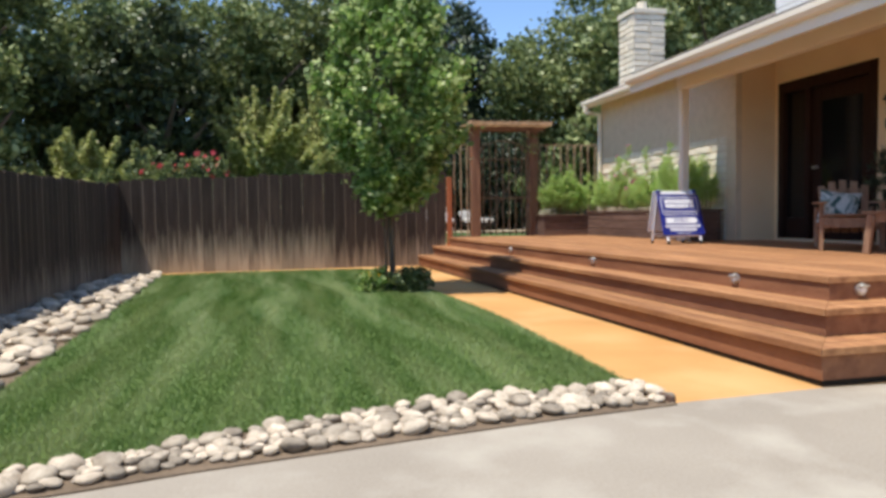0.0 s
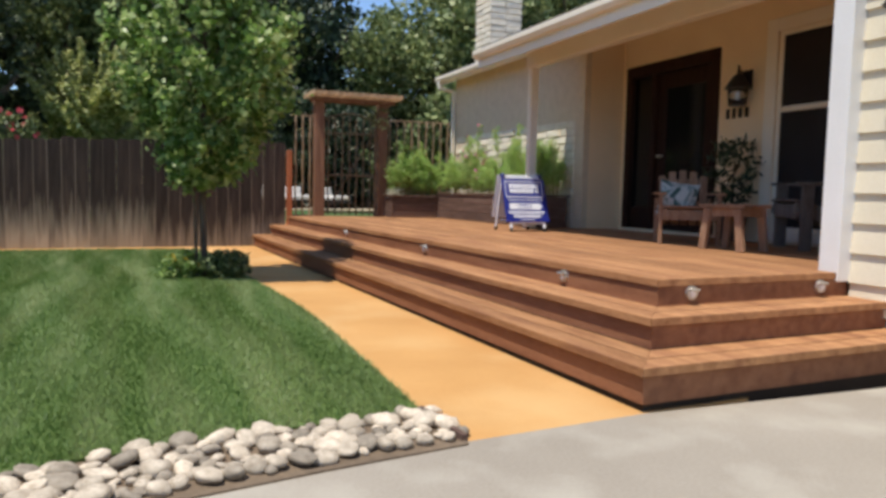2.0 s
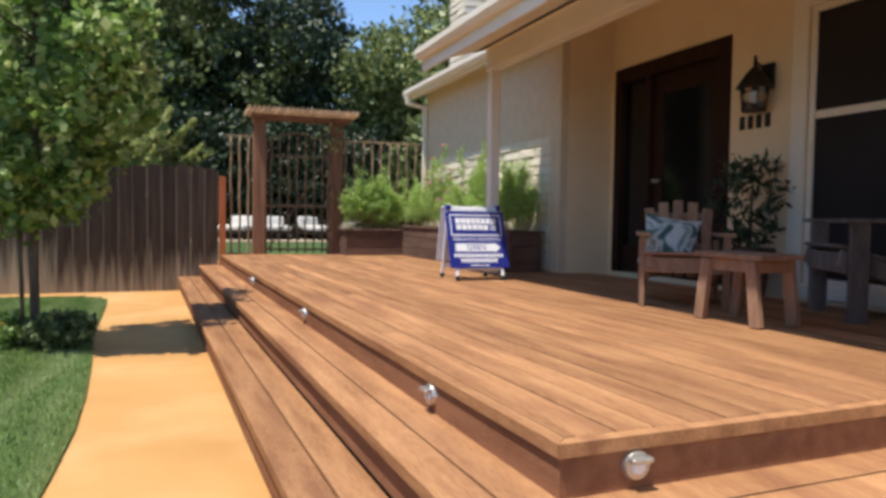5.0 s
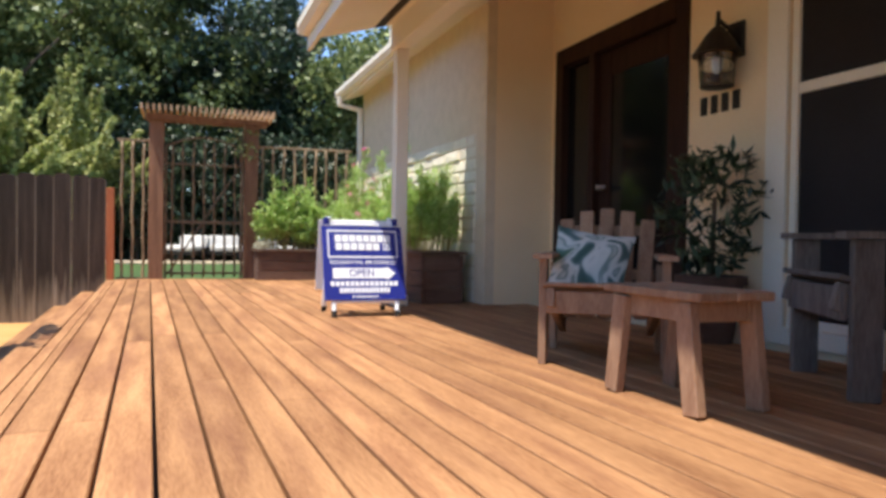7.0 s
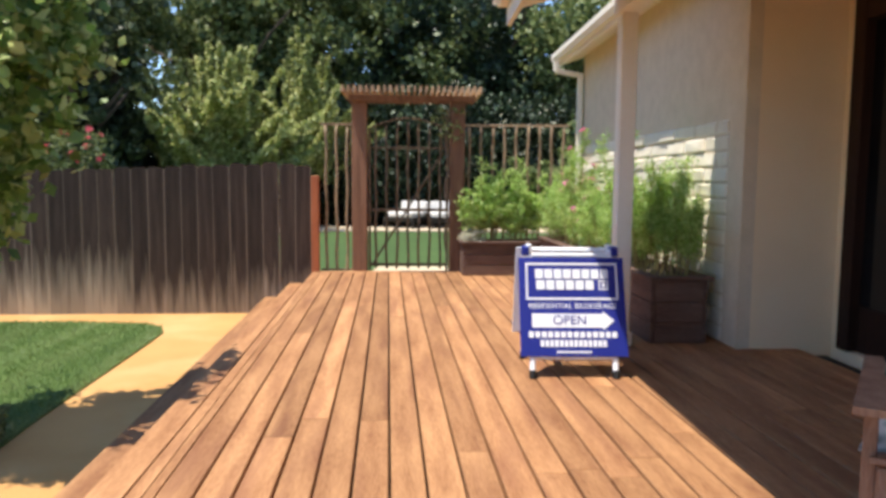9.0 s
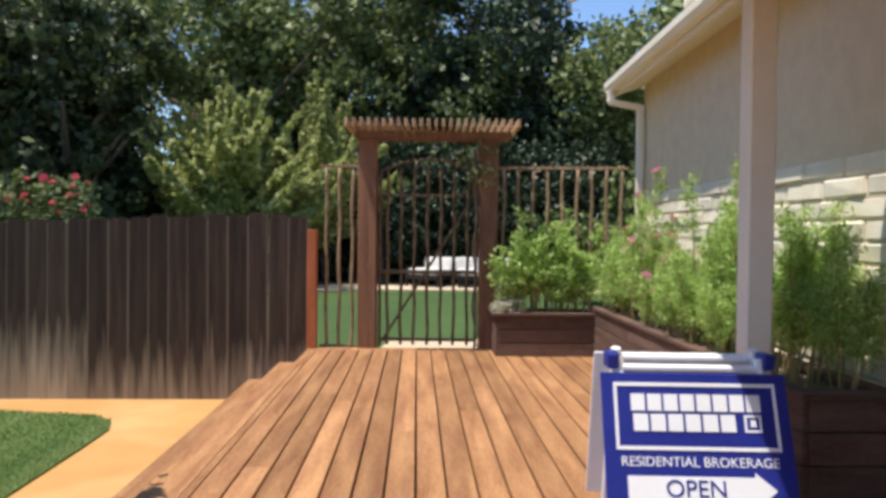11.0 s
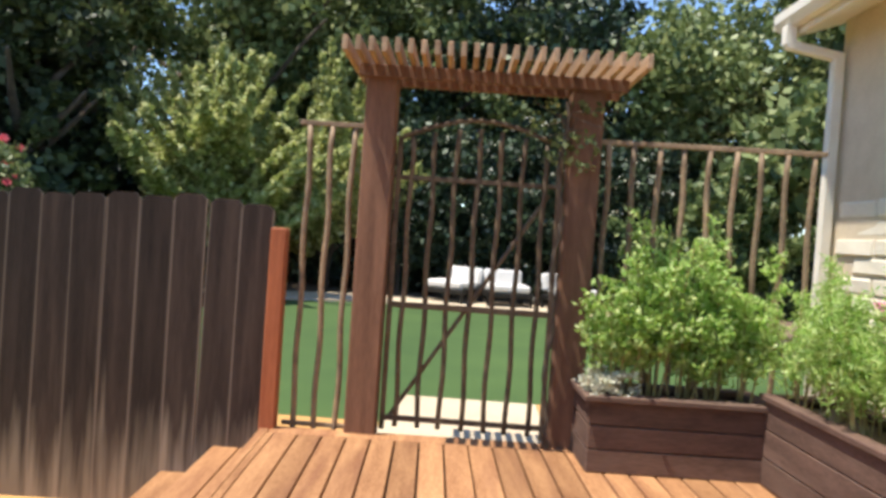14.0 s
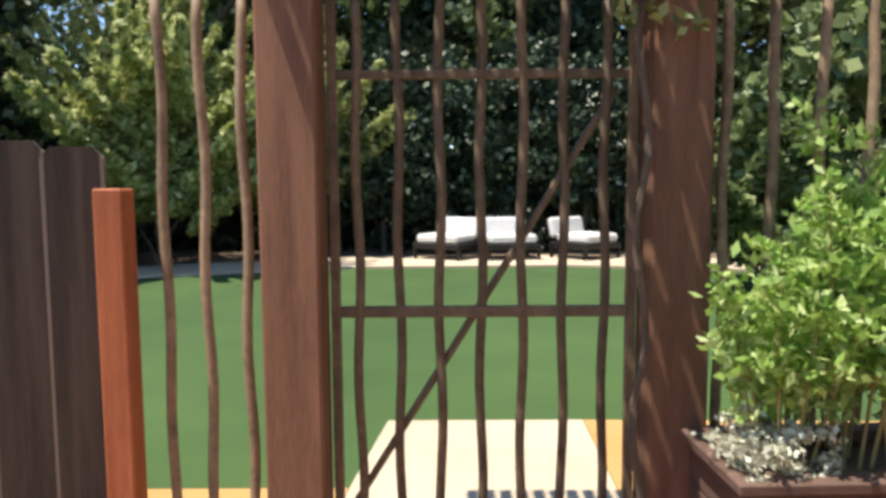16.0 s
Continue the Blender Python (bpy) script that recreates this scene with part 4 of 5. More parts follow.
for k in range(1, 25):
    cur = Vector((-0.125 + 0.018 * math.sin(k * 0.9), -0.03 - 0.015 * abs(math.sin(k)), k * 0.082))
    add_tube(bm, prev, cur, 0.012, 0.011, 5)
    prev = cur
for k in range(9):
    a = g.uniform(0, 6.28)
    add_tube(bm, (-0.1, -0.03, 1.75 + 0.02 * k), (-0.1 + 0.3 * math.cos(a), -0.05 + 0.1 * math.sin(a), 1.7 + g.uniform(0, 0.4)), 0.005, 0.002, 5)
part("stem", bm, BARK, vn)
leaves("foliage", clumps(g, (-0.12, -0.03, 1.8), (0.22, 0.12, 0.22), 22, 7, 0.03), 0.03, LEAF_OAK, vn, g)
# Blossom bushes: shade beyond the lawn is put into the near-black leaf colour.
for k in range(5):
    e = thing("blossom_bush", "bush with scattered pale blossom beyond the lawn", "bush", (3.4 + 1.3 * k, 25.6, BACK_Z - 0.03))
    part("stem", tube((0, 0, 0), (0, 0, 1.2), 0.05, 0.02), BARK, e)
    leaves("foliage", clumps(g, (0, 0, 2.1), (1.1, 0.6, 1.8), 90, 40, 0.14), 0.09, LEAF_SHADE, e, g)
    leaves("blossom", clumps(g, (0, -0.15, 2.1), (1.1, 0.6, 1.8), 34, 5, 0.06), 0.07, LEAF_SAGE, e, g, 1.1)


# ---- planting in the boxes ----
def cosmos(x, y, z, h, r, seed, flowers, label, leaf=0.0085, slim=4.6, each=50):
    """A feathery annual: bare straw-coloured stems below, soft plumes of needle leaves above."""
    g = np.random.default_rng(seed)
    e = thing("cosmos_plant", label, "plant", (x, y, z), group="planter flowers")
    bm = bmesh.new()
    pts, tips = [], []
    for k in range(6):
        a, q = g.uniform(0, 6.28), g.uniform(0.2, 1.0)
        top = np.array([math.cos(a) * r * q, math.sin(a) * r * q, h * (1.0 if k == 0 else g.uniform(0.5, 0.88))])
        foot = np.array([top[0] * 0.3, top[1] * 0.3, -0.02])
        add_tube(bm, tuple(foot), tuple(top), 0.006, 0.002, 5)
        tips.append(top)
        n = int(12 * h) + 4
        for j in range(n):
            t = 0.36 + 0.64 * (j + g.uniform(0, 1)) / n
            b2 = g.uniform(0, 6.28)
            reach = (0.15 - 0.09 * t) * g.uniform(0.6, 1.2)
            c = foot + (top - foot) * t
            end = np.array([math.cos(b2) * reach, math.sin(b2) * reach, reach * g.uniform(0.2, 0.9)])
            u = g.uniform(0.1, 1, (each, 1))
            pts.append(c + end * u + g.normal(0, 0.021, (each, 3)))
    part("stem", bm, DRYSTEM, e)
    leaves("foliage", np.concatenate(pts), leaf, LEAF_COSMOS, e, g, slim, up=0.4, level=0.9)
    if flowers:
        for q in np.array(tips[:flowers]) + [0, 0, 0.02]:
            bloom(e, q, 0.05, PETAL_PINK, g, 2)
    return e


g = np.random.default_rng(44)
CL = "tall feathery light green flower plant in the planter"
CF = "tall feathery plant with pink blooms in the planter"
for k in range(9):
    p = P1 @ Vector((0.16 + 0.085 * k, 0.13 + 0.16 * (k % 2), 0.36))
    cosmos(*p, g.uniform(0.62, 0.92) * (1.35 if k in (2, 7) else 1), 0.19, 200 + k, 0, CL, 0.02, 2.1, 22)
for k in range(26):
    p = P2 @ Vector((0.16 + 0.131 * k, 0.13 + 0.16 * (k % 2), 0.4))
    cosmos(*p, g.uniform(0.5, 0.88) * (1.35 if k % 5 == 2 else 1), 0.21, 240 + k, 5 if 13 <= k <= 19 else 0, CF if 13 <= k <= 19 else CL)
for k, (a, b) in enumerate(((0.06, 0.06), (0.05, 0.2), (0.17, 0.05))):
    p = P1 @ Vector((a, b, 0.38))
    e = thing("dusty_plant", "small pale silvery plant at the planter corner", "plant", p)
    leaves("foliage", clumps(g, (0, 0, 0.07), (0.08, 0.08, 0.07), 20, 26, 0.018), 0.014, LEAF_SAGE, e, g)
    part("stem", tube((0, 0, -0.03), (0, 0, 0.06), 0.006, 0.004), LEAF_SAGE, e)

sl = thing("solar_light", "small solar garden light on a stake in the planter", "light", (5.53, 13.68, DECK_Z + 0.355))
part("stake", tube((0, 0, 0), (0, 0, 0.1), 0.008, 0.008), BLACK, sl)
part("ring", tube((0, 0, 0.1), (0, 0, 0.115), 0.035, 0.035, 14), BLACK, sl)
part("lens", tube((0, 0, 0.115), (0, 0, 0.17), 0.03, 0.033, 14), GLASS, sl)
part("cap", tube((0, 0, 0.17), (0, 0, 0.2), 0.045, 0.02, 14), SIGNWHITE, sl)

# ---- door, window, lantern ----
door = thing("front_door", "dark brown closed entry door with glass panel and sidelight", "door", (WALLX, (DY0 + DY1) / 2, DECK_Z + 0.03), kind="structure")
W, H = DY1 - DY0, DZ1 - DECK_Z - 0.03
for y0, y1, z0, z1 in ((-W / 2 - 0.06, -W / 2 + 0.06, 0, H + 0.06), (W / 2 - 0.06, W / 2 + 0.06, 0, H + 0.06), (-W / 2 + 0.062, W / 2 - 0.062, H - 0.09, H + 0.06), (0.25, 0.33, 0, H - 0.092)):
    part("jamb", box((-0.025, y0, z0), (0.1, y1, z1), None, 0.004), DOORWOOD, door)
for y0, y1, z0, z1 in ((-0.78, -0.62, 0, H - 0.1), (0.09, 0.245, 0, H - 0.1), (-0.618, 0.088, 0, 0.35), (-0.618, 0.088, H - 0.3, H - 0.1)):
    part("stile", box((0.03, y0, z0), (0.075, y1, z1), None, 0.006), DOORWOOD, door)
part("door_glass", box((0.045, -0.615, 0.352), (0.055, 0.085, H - 0.302)), SMOKED, door)
part("sidelight_glass", box((0.045, 0.335, 0.3), (0.055, 0.78, H - 0.1)), SMOKED, door)
part("sidelight_panel", box((0.035, 0.332, 0.0), (0.07, 0.782, 0.298), None, 0.006), DOORWOOD, door)
hb = bmesh.new()
add_tube(hb, (0.03, 0.17, 0.98), (-0.03, 0.17, 0.98), 0.022, 0.022, 12)
add_tube(hb, (-0.03, 0.17, 0.98), (-0.035, 0.05, 0.98), 0.011, 0.009, 8)
part("handle", hb, BRONZE, door, "steel lever handle")

win = thing("window_porch", "tall dark window with cream trim and a middle bar", "window", (WALLX, 0, 0), kind="structure")
for y0, y1, z0, z1 in ((VY1, VY1 + 0.15, VZ0 - 0.1, VZ1 + 0.14), (VY0 - 0.15, VY0, VZ0 - 0.1, VZ1 + 0.14), (VY0 + 0.002, VY1 - 0.002, VZ1, VZ1 + 0.14), (VY0 + 0.002, VY1 - 0.002, VZ0 - 0.1, VZ0)):
    part("trim_board", box((-0.022, y0, z0), (0.0, y1, z1), None, 0.004), TRIM, win)
for y0, y1, z0, z1 in ((VY1 - 0.05, VY1, VZ0, VZ1), (VY0, VY0 + 0.05, VZ0, VZ1), (VY0 + 0.052, VY1 - 0.052, VZ1 - 0.05, VZ1), (VY0 + 0.052, VY1 - 0.052, VZ0, VZ0 + 0.05), (VY0 + 0.052, VY1 - 0.052, 2.01, 2.07)):
    part("sash", box((0.01, y0, z0), (0.06, y1, z1), None, 0.004), TRIM, win)
part("pane", box((0.03, VY0 + 0.05, VZ0 + 0.05), (0.038, VY1 - 0.05, 2.01)), SCREEN, win)
part("pane", box((0.03, VY0 + 0.05, 2.07), (0.038, VY1 - 0.05, VZ1 - 0.05)), SCREEN, win)


def lantern(at):
    e = thing("wall_lantern", "black hooded wall lantern with a clear glass shade", "lantern", at, group="wall lanterns")
    part("back_plate", box((-0.025, -0.055, -0.02), (0, 0.055, 0.16), None, 0.006), BLACK, e)
    bm = bmesh.new()
    add_tube(bm, (-0.02, 0, 0.1), (-0.13, 0, 0.16), 0.01, 0.01)
    add_tube(bm, (-0.13, 0, 0.2), (-0.13, 0, 0.12), 0.01, 0.014)
    part("arm", bm, BLACK, e)
    bm = bmesh.new()
    add_tube(bm, (-0.13, 0, -0.02), (-0.13, 0, 0.08), 0.125, 0.06, 16)
    add_tube(bm, (-0.13, 0, 0.08), (-0.13, 0, 0.12), 0.06, 0.025, 16)
    part("hood", bm, BLACK, e)
    bm = bmesh.new()
    r = bmesh.ops.create_cone(bm, cap_ends=False, segments=20, radius1=0.075, radius2=0.092, depth=0.15)
    bmesh.ops.translate(bm, vec=(-0.13, 0, -0.095), verts=r["verts"])
    bmesh.ops.solidify(bm, geom=bm.faces[:], thickness=0.003)
    part("shade", bm, GLASS, e, "clear glass shade", True)
    for k in range(6):
        a = k * math.pi / 3
        bm = bmesh.new()
        add_tube(bm, (-0.13 + 0.094 * math.cos(a), 0.094 * math.sin(a), -0.02), (-0.13 + 0.08 * math.cos(a), 0.08 * math.sin(a), -0.175), 0.004, None, 5)
        part("cage_bar", bm, BLACK, e)
    part("bottom_ring", tube((-0.13, 0, -0.172), (-0.13, 0, -0.18), 0.082, 0.082, 16), BLACK, e)
    bm = bmesh.new()
    r = bmesh.ops.create_uvsphere(bm, u_segments=12, v_segments=8, radius=0.03)
    bmesh.ops.translate(bm, vec=(-0.13, 0, -0.09), verts=r["verts"])
    part("bulb", bm, SIGNWHITE, e, smooth=True)
    return e


ln = lantern((WALLX, 7.5, 2.33))
ln.scale = (1.2, 1.2, 1.2)
copy_thing(ln, pose(GX, 4.1, 2.25))
num = thing("house_number", "dark metal house number plates reduced to bars", "number", (WALLX - 0.012, 7.6, 2.0))
for k in range(4):
    part("digit_bar", box((0, 0.16 - k * 0.095, 0), (0.012, 0.215 - k * 0.095, 0.115), None, 0.002), BLACK, num)

# ---- porch furniture ----
def adirondack(m, label, wood=CHAIRWOOD):
    """A low garden chair with wide arms and a slatted, sloping back; it faces its own -y."""
    e = thing("garden_chair", label, "chair", group="porch chairs")
    e.matrix_basis = m
    w = 0.31
    for s in (-1, 1):
        part("front_leg", box((s * w - 0.02, -0.36, 0), (s * w + 0.02, -0.25, 0.55), None, 0.004), wood, e)
        bm = box((-0.02, -0.45, -0.05), (0.02, 0.5, 0.05), Matrix.Translation((s * (w - 0.045), 0.03, 0.24)) @ Matrix.Rotation(-0.26, 4, "X"), 0.004)
        part("side_rail", bm, wood, e)
        part("back_leg", box((s * (w - 0.005) - 0.018, 0.22, 0.0), (s * (w - 0.005) + 0.018, 0.31, 0.52), Matrix.Rotation(-0.03, 4, "X"), 0.004), wood, e)
        part("arm", prism([(s * w - 0.05, -0.4), (s * w + 0.05, -0.4), (s * w + 0.05, 0.05), (s * w + 0.025, 0.36), (s * w - 0.035, 0.36)], 0.551, 0.575), wood, e)
    for k in range(6):
        bm = box((-w + 0.0, -0.42 + k * 0.095, 0.0), (w, -0.335 + k * 0.095, 0.02), Matrix.Translation((0, 0, 0.305)) @ Matrix.Rotation(-0.26, 4, "X"), 0.003)
        part("seat_slat", bm, wood, e)
    part("apron", box((-w + 0.02, -0.385, 0.27), (w - 0.02, -0.362, 0.385), None, 0.004), wood, e)
    for k in range(5):
        hgt = 0.7 - 0.018 * (k - 2) ** 2
        m2 = Matrix.Translation((-0.2 + 0.1 * k, 0.13, 0.2)) @ Matrix.Rotation(0.035 * (k - 2), 4, "Y") @ Matrix.Rotation(-0.4, 4, "X")
        part("back_slat", box((-0.042, -0.01, 0), (0.042, 0.01, hgt), m2, 0.008), wood, e)
    for z, y in ((0.42, 0.255), (0.68, 0.36)):
        part("back_rail", box((-0.27, y, z), (0.27, y + 0.022, z + 0.06), None, 0.003), wood, e)
    return e


adirondack(pose(6.472, 7.105, DECK_Z, 0, 0, -34) @ Matrix.Scale(0.9, 4), "weathered reddish wooden slatted garden chair on the porch")
adirondack(pose(7.26, 6.08, DECK_Z, 0, 0, -118) @ Matrix.Diagonal((1, 1, 1.1, 1)), "dark grey wooden slatted garden chair by the window", GREYWOOD)


def cushion(m):
    bm = bmesh.new()
    bmesh.ops.create_grid(bm, x_segments=12, y_segments=12, size=0.24)
    top = [v.co.copy() for v in bm.verts]
    for v in bm.verts:
        q = max(abs(v.co.x), abs(v.co.y)) / 0.24
        p = min(abs(v.co.x), abs(v.co.y)) / 0.24
        v.co.x, v.co.y = v.co.x * (1 - 0.1 * (1 - p * p) * q * q), v.co.y * (1 - 0.1 * (1 - p * p) * q * q)
        v.co.z = 0.07 * (1 - q ** 2.6) + 0.008 * math.sin(v.co.x * 31) * math.cos(v.co.y * 27)
    r = bmesh.ops.duplicate(bm, geom=bm.faces[:])
    for v in r["geom"]:
        if isinstance(v, bmesh.types.BMVert):
            v.co.z *= -1
    bmesh.ops.remove_doubles(bm, verts=bm.verts, dist=0.0005)
    bmesh.ops.recalc_face_normals(bm, faces=bm.faces)
    ob = tagged(solid("throw_pillow", bm, PILLOW, None, True), "square pillow in teal and white leafy cloth", "pillow")
    ob.matrix_basis = m
    return ob


cushion(pose(6.42, 7.17, DECK_Z + 0.45, 0, 0, -34) @ pose(0, 0, 0, 66, 0, 0) @ pose(0, 0, 0, 0, 0, -9) @ Matrix.Scale(0.84, 4))

tb = thing("side_table", "small reddish wooden side table with splayed legs", "table", (6.2, 6.17, DECK_Z), 1)
tb.scale = (0.97, 0.97, 0.92)
for k in range(4):
    part("top_slat", box((-0.17 + k * 0.085, -0.28, 0.42), (-0.089 + k * 0.085, 0.28, 0.455), None, 0.005), CHAIRWOOD, tb)
for x in (-0.12, 0.12):
    part("apron", box((x - 0.012, -0.22, 0.335), (x + 0.012, 0.22, 0.418), None, 0.003), CHAIRWOOD, tb)
for y in (-0.2, 0.2):
    part("cleat", box((-0.106, y - 0.012, 0.34), (0.106, y + 0.012, 0.418), None, 0.003), CHAIRWOOD, tb)
    for x in (-1, 1):
        bm = box((-0.02, -0.04, 0.004), (0.02, 0.04, 0.415), Matrix.Translation((x * 0.142, y * 1.18, 0)) @ Matrix.Rotation(0.13 * (1 if y > 0 else -1), 4, "X"), 0.004)
        part("leg", bm, CHAIRWOOD, tb)

pp = thing("potted_plant", "dark leafy potted plant on the shaded porch", "plant", (7.4, 7.42, DECK_Z))
bm = bmesh.new()
add_tube(bm, (0, 0, 0), (0, 0, 0.36), 0.13, 0.19, 20)
add_tube(bm, (0, 0, 0.34), (0, 0, 0.39), 0.205, 0.205, 20)
part("pot", bm, PLANTERWOOD, pp)
part("stem", tube((0, 0, 0.36), (0.02, 0, 0.85), 0.02, 0.01), BARK, pp)
g = np.random.default_rng(77)
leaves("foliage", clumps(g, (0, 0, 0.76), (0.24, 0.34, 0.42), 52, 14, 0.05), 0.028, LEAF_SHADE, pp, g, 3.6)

# ---- A-frame sign ----
sg = thing("sandwich_sign", "blue and white A-frame sign standing open on the deck", "sign", (5.752, 9.1, DECK_Z), -1.5)
LEAN = Matrix.Rotation(radians(-20), 4, "X")


def frame_side(m):
    for x in (-0.235, 0.235):
        part("tube", tube(m @ Vector((x, 0, 0.02)), m @ Vector((x, 0, 0.75)), 0.017, None, 10), SIGNWHITE, sg, "white plastic tube")
        part("foot", tube(m @ Vector((x, 0, 0.0)), m @ Vector((x, 0, 0.045)), 0.021, None, 10), BLACK, sg)
    for z in (0.12, 0.715):
        part("cross_tube", tube(m @ Vector((-0.235, 0, z)), m @ Vector((0.235, 0, z)), 0.015, None, 10), SIGNWHITE, sg)


FR = LEAN
BK = Matrix.Translation((0, 0.47, 0)) @ Matrix.Rotation(radians(13), 4, "X")
frame_side(FR)
frame_side(BK)
for x in (-0.26, 0.26):
    part("hinge", box((x - 0.02, 0.22, 0.67), (x + 0.02, 0.295, 0.725), None, 0.006), BLUE, sg)
PN = FR @ Matrix.Translation((0, -0.02, 0.12))
panel = part("panel", box((-0.305, -0.008, 0), (0.305, 0.0, 0.575), PN, 0.003), BLUE, sg, "blue printed panel")
part("panel", box((-0.305, 0.02, 0), (0.305, 0.028, 0.555), BK @ Matrix.Translation((0, 0, 0.17)), 0.003), SIGNWHITE, sg, "pale back panel")


def bar(x0, x1, z0, z1, material=SIGNWHITE, d=0.0):
    return part("print", box((x0, -0.0115 - d, z0), (x1, -0.0085 - d, z1), PN), material, panel)


for x0, x1, z0, z1 in ((-0.265, 0.265, 0.53, 0.542), (-0.265, 0.265, 0.325, 0.337), (-0.265, -0.255, 0.338, 0.529), (0.255, 0.265, 0.338, 0.529)):
    bar(x0, x1, z0, z1)
for z, x0, x1, n in ((0.45, -0.21, 0.22, 8), (0.385, -0.205, 0.135, 6)):
    w = (x1 - x0) / n
    for k in range(n):
        bar(x0 + k * w, x0 + (k + 0.84) * w, z, z + 0.055)
for x0, x1, z0, z1 in ((0.155, 0.162, 0.385, 0.44), (0.203, 0.21, 0.385, 0.44), (0.163, 0.202, 0.385, 0.392), (0.163, 0.202, 0.433, 0.44), (0.175, 0.192, 0.402, 0.424)):
    bar(x0, x1, z0, z1)
for z, x0, x1, hh in ((0.108, -0.255, 0.255, 0.034), (0.056, -0.19, 0.19, 0.038), (0.02, -0.1, 0.1, 0.012)):
    n = 14
    w = (x1 - x0) / n
    for k in range(n):
        bar(x0 + k * w, x0 + (k + 0.74) * w, z, z + hh)
bm = bmesh.new()
vs = [bm.verts.new(PN @ Vector((x, -0.0105, z))) for x, z in ((-0.235, 0.165), (0.17, 0.165), (0.17, 0.15), (0.235, 0.205), (0.17, 0.26), (0.17, 0.245), (-0.235, 0.245))]
bm.faces.new(vs)
r = bmesh.ops.extrude_face_region(bm, geom=bm.faces[:])
bmesh.ops.translate(bm, vec=PN.to_3x3() @ Vector((0, 0.002, 0)), verts=[v for v in r["geom"] if isinstance(v, bmesh.types.BMVert)])
bmesh.ops.recalc_face_normals(bm, faces=bm.faces)
part("arrow", bm, SIGNWHITE, panel, "white arrow with lettering")
cu = bpy.data.curves.new("lettering", "FONT")
cu.body, cu.size, cu.align_x, cu.align_y, cu.extrude = "OPEN", 0.075, "CENTER", "CENTER", 0.0006
cu.materials.append(BLUE)
tx = new("lettering", cu)
tx.parent = panel
tx.matrix_basis = PN @ pose(-0.02, -0.0125, 0.205, 90, 0, 0)
cu = bpy.data.curves.new("lettering", "FONT")
cu.body, cu.size, cu.align_x, cu.align_y, cu.extrude = "RESIDENTIAL BROKERAGE", 0.043, "CENTER", "CENTER", 0.0006
cu.materials.append(SIGNWHITE)
tx = new("lettering", cu)
tx.parent = panel
tx.matrix_basis = PN @ pose(0, -0.0095, 0.288, 90, 0, 0)

# ---- siding, blocks, stones, grass ----
for k in range(15):
    z = 0.34 + k * 0.195
    bm = bmesh.new()
    y0, y1 = -3.0, GY - 0.101
    pts = [(GX + 0.03, z), (GX - 0.012, z), (GX + 0.012, z + 0.2), (GX + 0.03, z + 0.2)]
    a, b = [[bm.verts.new((x, y, q)) for x, q in pts] for y in (y0, y1)]
    for i in range(4):
        bm.faces.new([a[i], a[(i + 1) % 4], b[(i + 1) % 4], b[i]])
    bm.faces.new(a)
    bm.faces.new(b[::-1])
    bmesh.ops.recalc_face_normals(bm, faces=bm.faces)
    solid("siding_board", bm, SIDING, bpy.data.objects["wall_garage"])
for k in range(9):
    z = 3.5 + k * 0.16
    part("siding_board", box((7.672, -4, z), (7.7, 9.86, z + 0.15), None, 0.004), WHITE, upper)


def rough_block(w, h, d, seed, material):
    """A slumped block with bulged, uneven edges."""
    g = np.random.default_rng(seed)
    bm = box((0, -w / 2, 0), (d, w / 2, h), None, 0.012)
    for v in bm.verts:
        v.co += Vector(g.normal(0, 0.0035, 3))
    me = bpy.data.meshes.new("block")
    bm.normal_update()
    bm.to_mesh(me)
    bm.free()
    me.materials.append(material)
    return me


blk = [rough_block(0.385, 0.098, 0.05, k, BLOCK) for k in range(8)]
hlf = [rough_block(0.19, 0.098, 0.05, 20 + k, BLOCK) for k in range(4)]
gb = np.random.default_rng(5)
for c in range(15):
    z = 0.5 + c * 0.11
    y = WY0 + (0.0 if c % 2 else -0.2) + 0.42
    while y < WY1 - 0.18:
        half = y < WY0 + 0.3
        ob = new("block", hlf[int(gb.integers(4))] if half else blk[int(gb.integers(8))])
        ob.parent = wing
        ob.location = (WINGX - 0.004 + gb.normal(0, 0.004), y + 0.1 if half else y, z)
        y += 0.4 if not half else 0.4
for side in range(4):
    for c in range(14):
        for k in range(2):
            ob = new("block", blk[int(gb.integers(8))])
            ob.parent = ch
            m2 = Matrix.Translation((0.4, 0.4, 0)) @ Matrix.Rotation(side * math.pi / 2, 4, "Z")
            ob.matrix_basis = m2 @ Matrix.Translation((-0.41 + gb.normal(0, 0.004), -0.2 + 0.4 * k + (0.02 if c % 2 else -0.02), 0.02 + c * 0.114))

# river stones
def stone_mesh(seed):
    g = np.random.default_rng(seed)
    bm = bmesh.new()
    bmesh.ops.create_icosphere(bm, subdivisions=2, radius=1.0)
    off = g.uniform(0, 50, 3)
    for v in bm.verts:
        v.co *= 1 + 0.34 * noise.noise(v.co * 0.9 + Vector(off)) + 0.16 * noise.noise(v.co * 1.9 + Vector(off))
    me = bpy.data.meshes.new("stone")
    bm.to_mesh(me)
    bm.free()
    me.materials.append(STONE)
    me.polygons.foreach_set("use_smooth", [True] * len(me.polygons))
    return me


stones = [stone_mesh(k) for k in range(9)]
gs = np.random.default_rng(12)


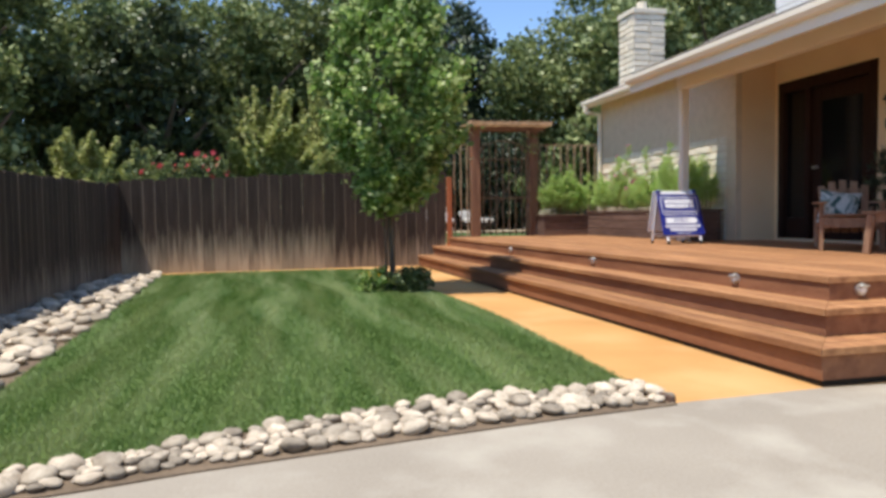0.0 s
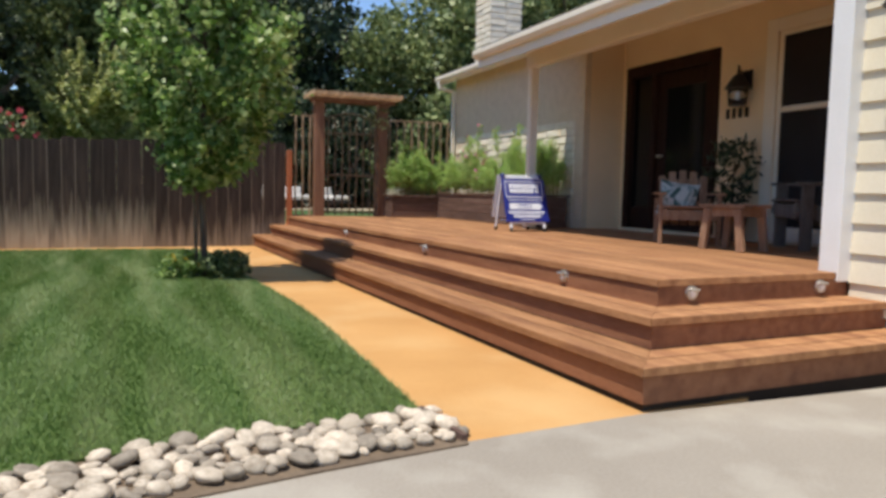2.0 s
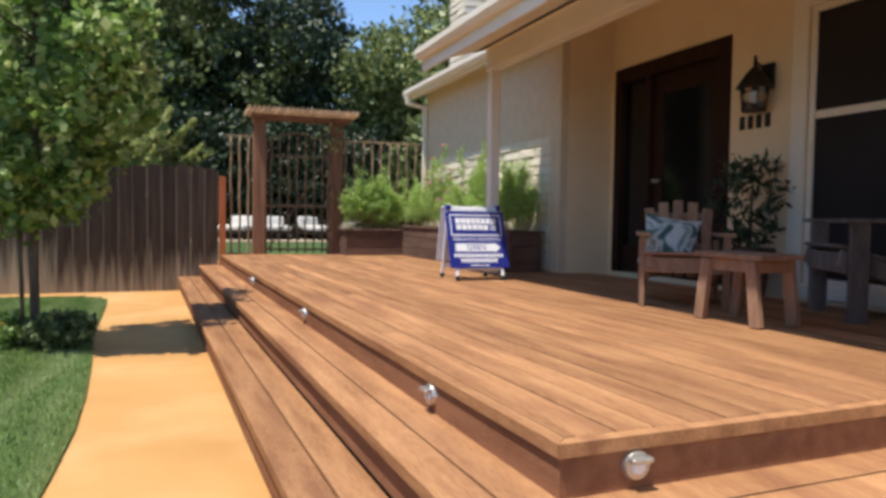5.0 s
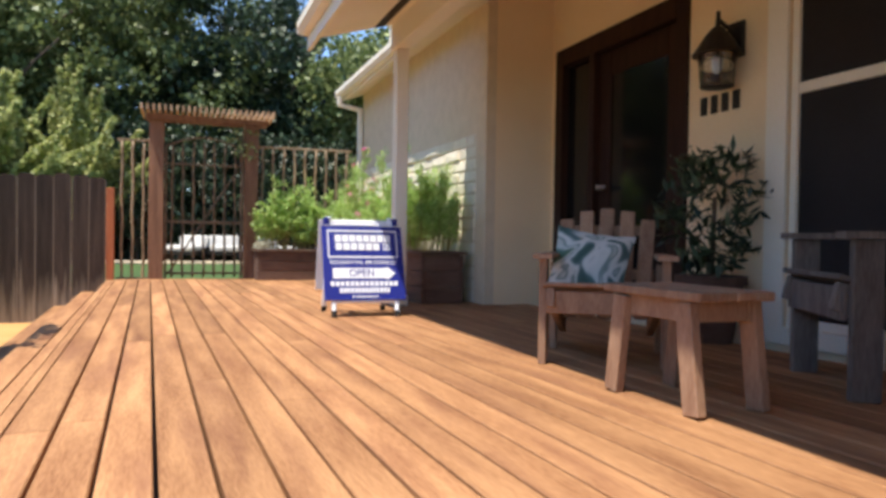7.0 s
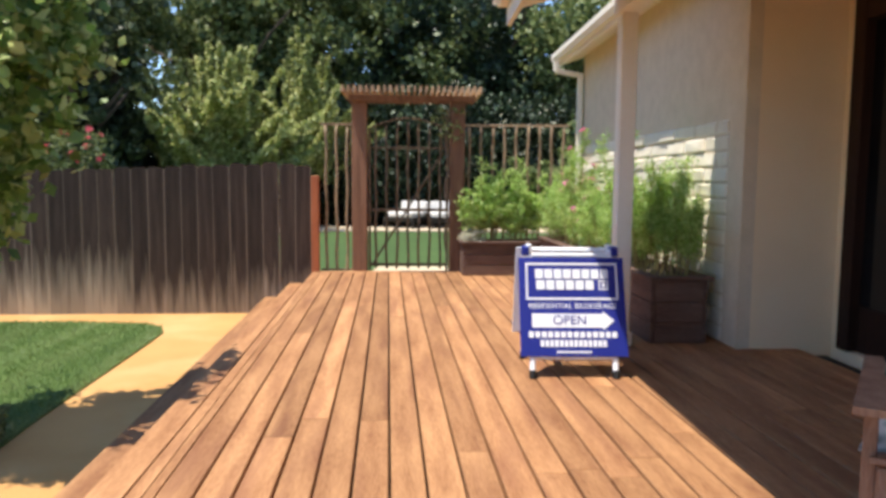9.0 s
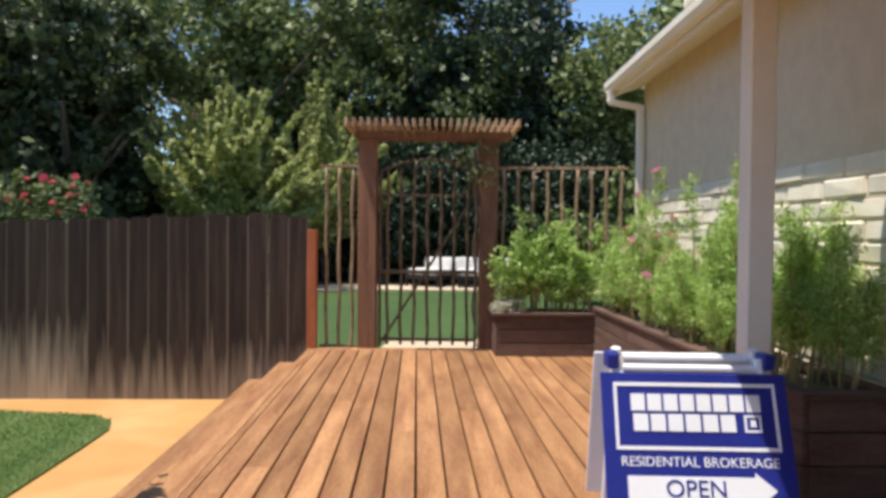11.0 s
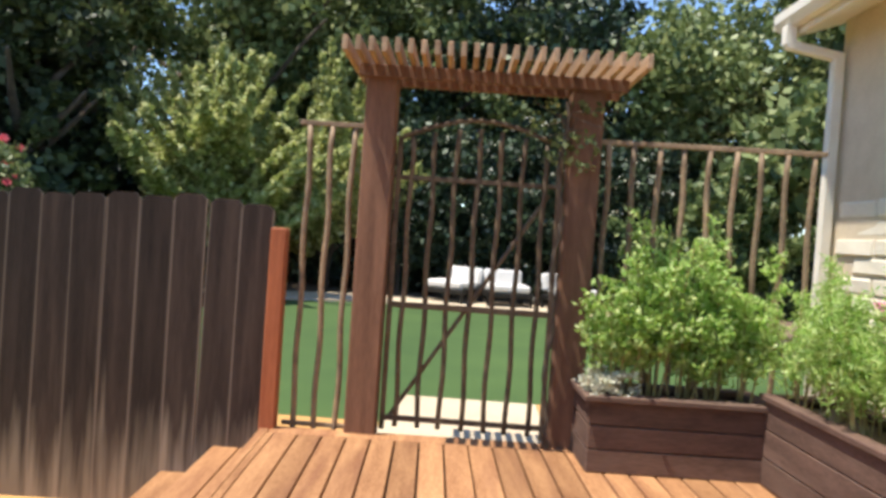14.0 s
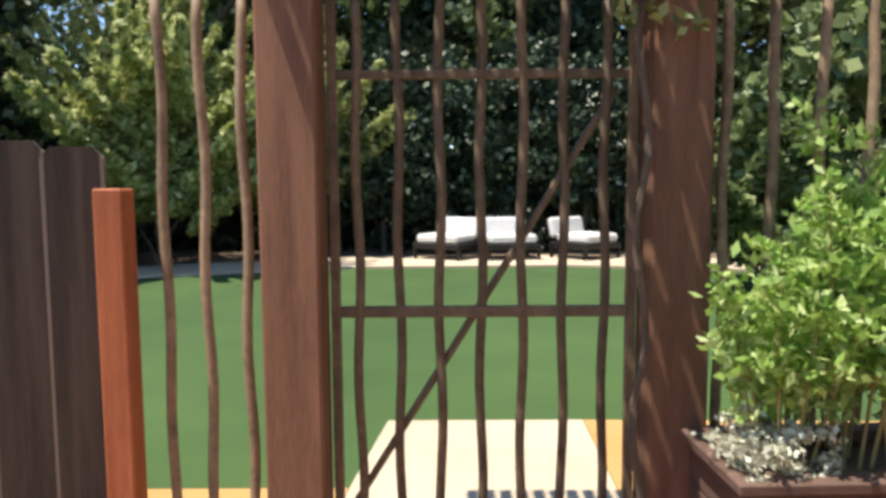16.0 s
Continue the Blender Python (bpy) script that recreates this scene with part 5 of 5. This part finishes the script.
def strew(owner, n, spot, lo=0.035, hi=0.085):
    placed = []
    tries = 0
    while len(placed) < n and tries < n * 40:
        tries += 1
        x, y = spot()
        r = gs.uniform(lo, hi)
        if any((x - a) ** 2 + (y - b) ** 2 < (0.78 * (r + c)) ** 2 for a, b, c in placed):
            continue
        placed.append((x, y, r))
        ob = new("stone", stones[int(gs.integers(9))])
        ob.parent = owner
        ob.matrix_basis = Matrix.LocRotScale((x, y, r * 0.42 + rise(y)), Euler((gs.uniform(-0.3, 0.3), gs.uniform(-0.3, 0.3), gs.uniform(0, 6.28))), (r * gs.uniform(1.0, 1.45), r, r * gs.uniform(0.45, 0.75)))


def front_spot():
    x = gs.uniform(-1.9, 2.5)
    f = np.interp(x, [p[0] for p in EDGE], [p[1] for p in EDGE])
    b = np.interp(x, [p[0] for p in TURF], [p[1] for p in TURF])
    return x, gs.uniform(f + 0.05, max(f + 0.2, b - 0.02))


def side_spot():
    y = gs.uniform(3.4, 13.2)
    return gs.uniform(-2.12, float(np.interp(y, [3.5, 5.1, 6.4, 8.6, 12.0, 13.2], [-0.95, -1.06, -1.11, -1.21, -1.42, -1.46]))), y


fr = thing("front_stones", "band of rounded pale river stones edging the lawn", "stones", kind="structure")
strew(fr, 330, front_spot, 0.022, 0.06)
sr = thing("side_stones", "band of rounded pale river stones beside the fence", "stones", kind="structure")
strew(sr, 330, side_spot, 0.04, 0.088)
tagged(solid("edging", prism([(x, y - 0.04) for x, y in EDGE] + [(x, y - 0.005) for x, y in EDGE[::-1]], -0.04, GROUND + 0.008), SOIL), "thin brown wooden edging strip along the driveway", "edging", kind="structure")
tagged(solid("edging_path", prism([(2.42, 4.22), (2.45, 3.79), (2.475, 3.79), (2.445, 4.22)], -0.04, GROUND + 0.03), PLANTERWOOD), "thin dark edging strip between stones and path", "edging", kind="structure")

# grass blades
gg = np.random.default_rng(9)
poly = np.array(LAWN)
NB = 230000
px = gg.uniform(-1.5, 2.62, NB)
py = 3.4 + 10.3 * gg.uniform(0, 1, NB) ** 1.35
inside = np.zeros(NB, bool)
j = len(poly) - 1
for i in range(len(poly)):
    xi, yi, xj, yj = *poly[i], *poly[j]
    c = ((yi > py) != (yj > py)) & (px < (xj - xi) * (py - yi) / (yj - yi + 1e-12) + xi)
    inside ^= c
    j = i
px, py = px[inside], py[inside]
nb = len(px)
az = gg.uniform(0, 6.283, nb)
hgt = gg.uniform(0.018, 0.04, nb)
stripe = np.tanh(2.5 * np.sin(7.2 * px + 0.5 * py + 0.9 * np.sin(1.7 * py + px))) * np.exp(-((py - 8.5) / 3.6) ** 2)
lx, ly = gg.normal(0, 0.014, nb), gg.normal(0, 0.014, nb) + 0.016 * stripe
base = np.stack([px, py, 0.008 + rise(py)], 1)
wv = np.stack([np.cos(az), np.sin(az), np.zeros(nb)], 1) * 0.0035
v = np.stack([base - wv, base + wv, base + np.stack([lx, ly, hgt], 1)], 1).reshape(-1, 3)
me = bpy.data.meshes.new("grass")
me.vertices.add(3 * nb)
me.vertices.foreach_set("co", v.ravel())
me.loops.add(3 * nb)
me.loops.foreach_set("vertex_index", np.arange(3 * nb))
me.polygons.add(nb)
me.polygons.foreach_set("loop_start", np.arange(nb) * 3)
me.update(calc_edges=True)
me.materials.append(GRASS)
tagged(new("grass", me), "short mown green grass blades", "grass", kind="stuff")
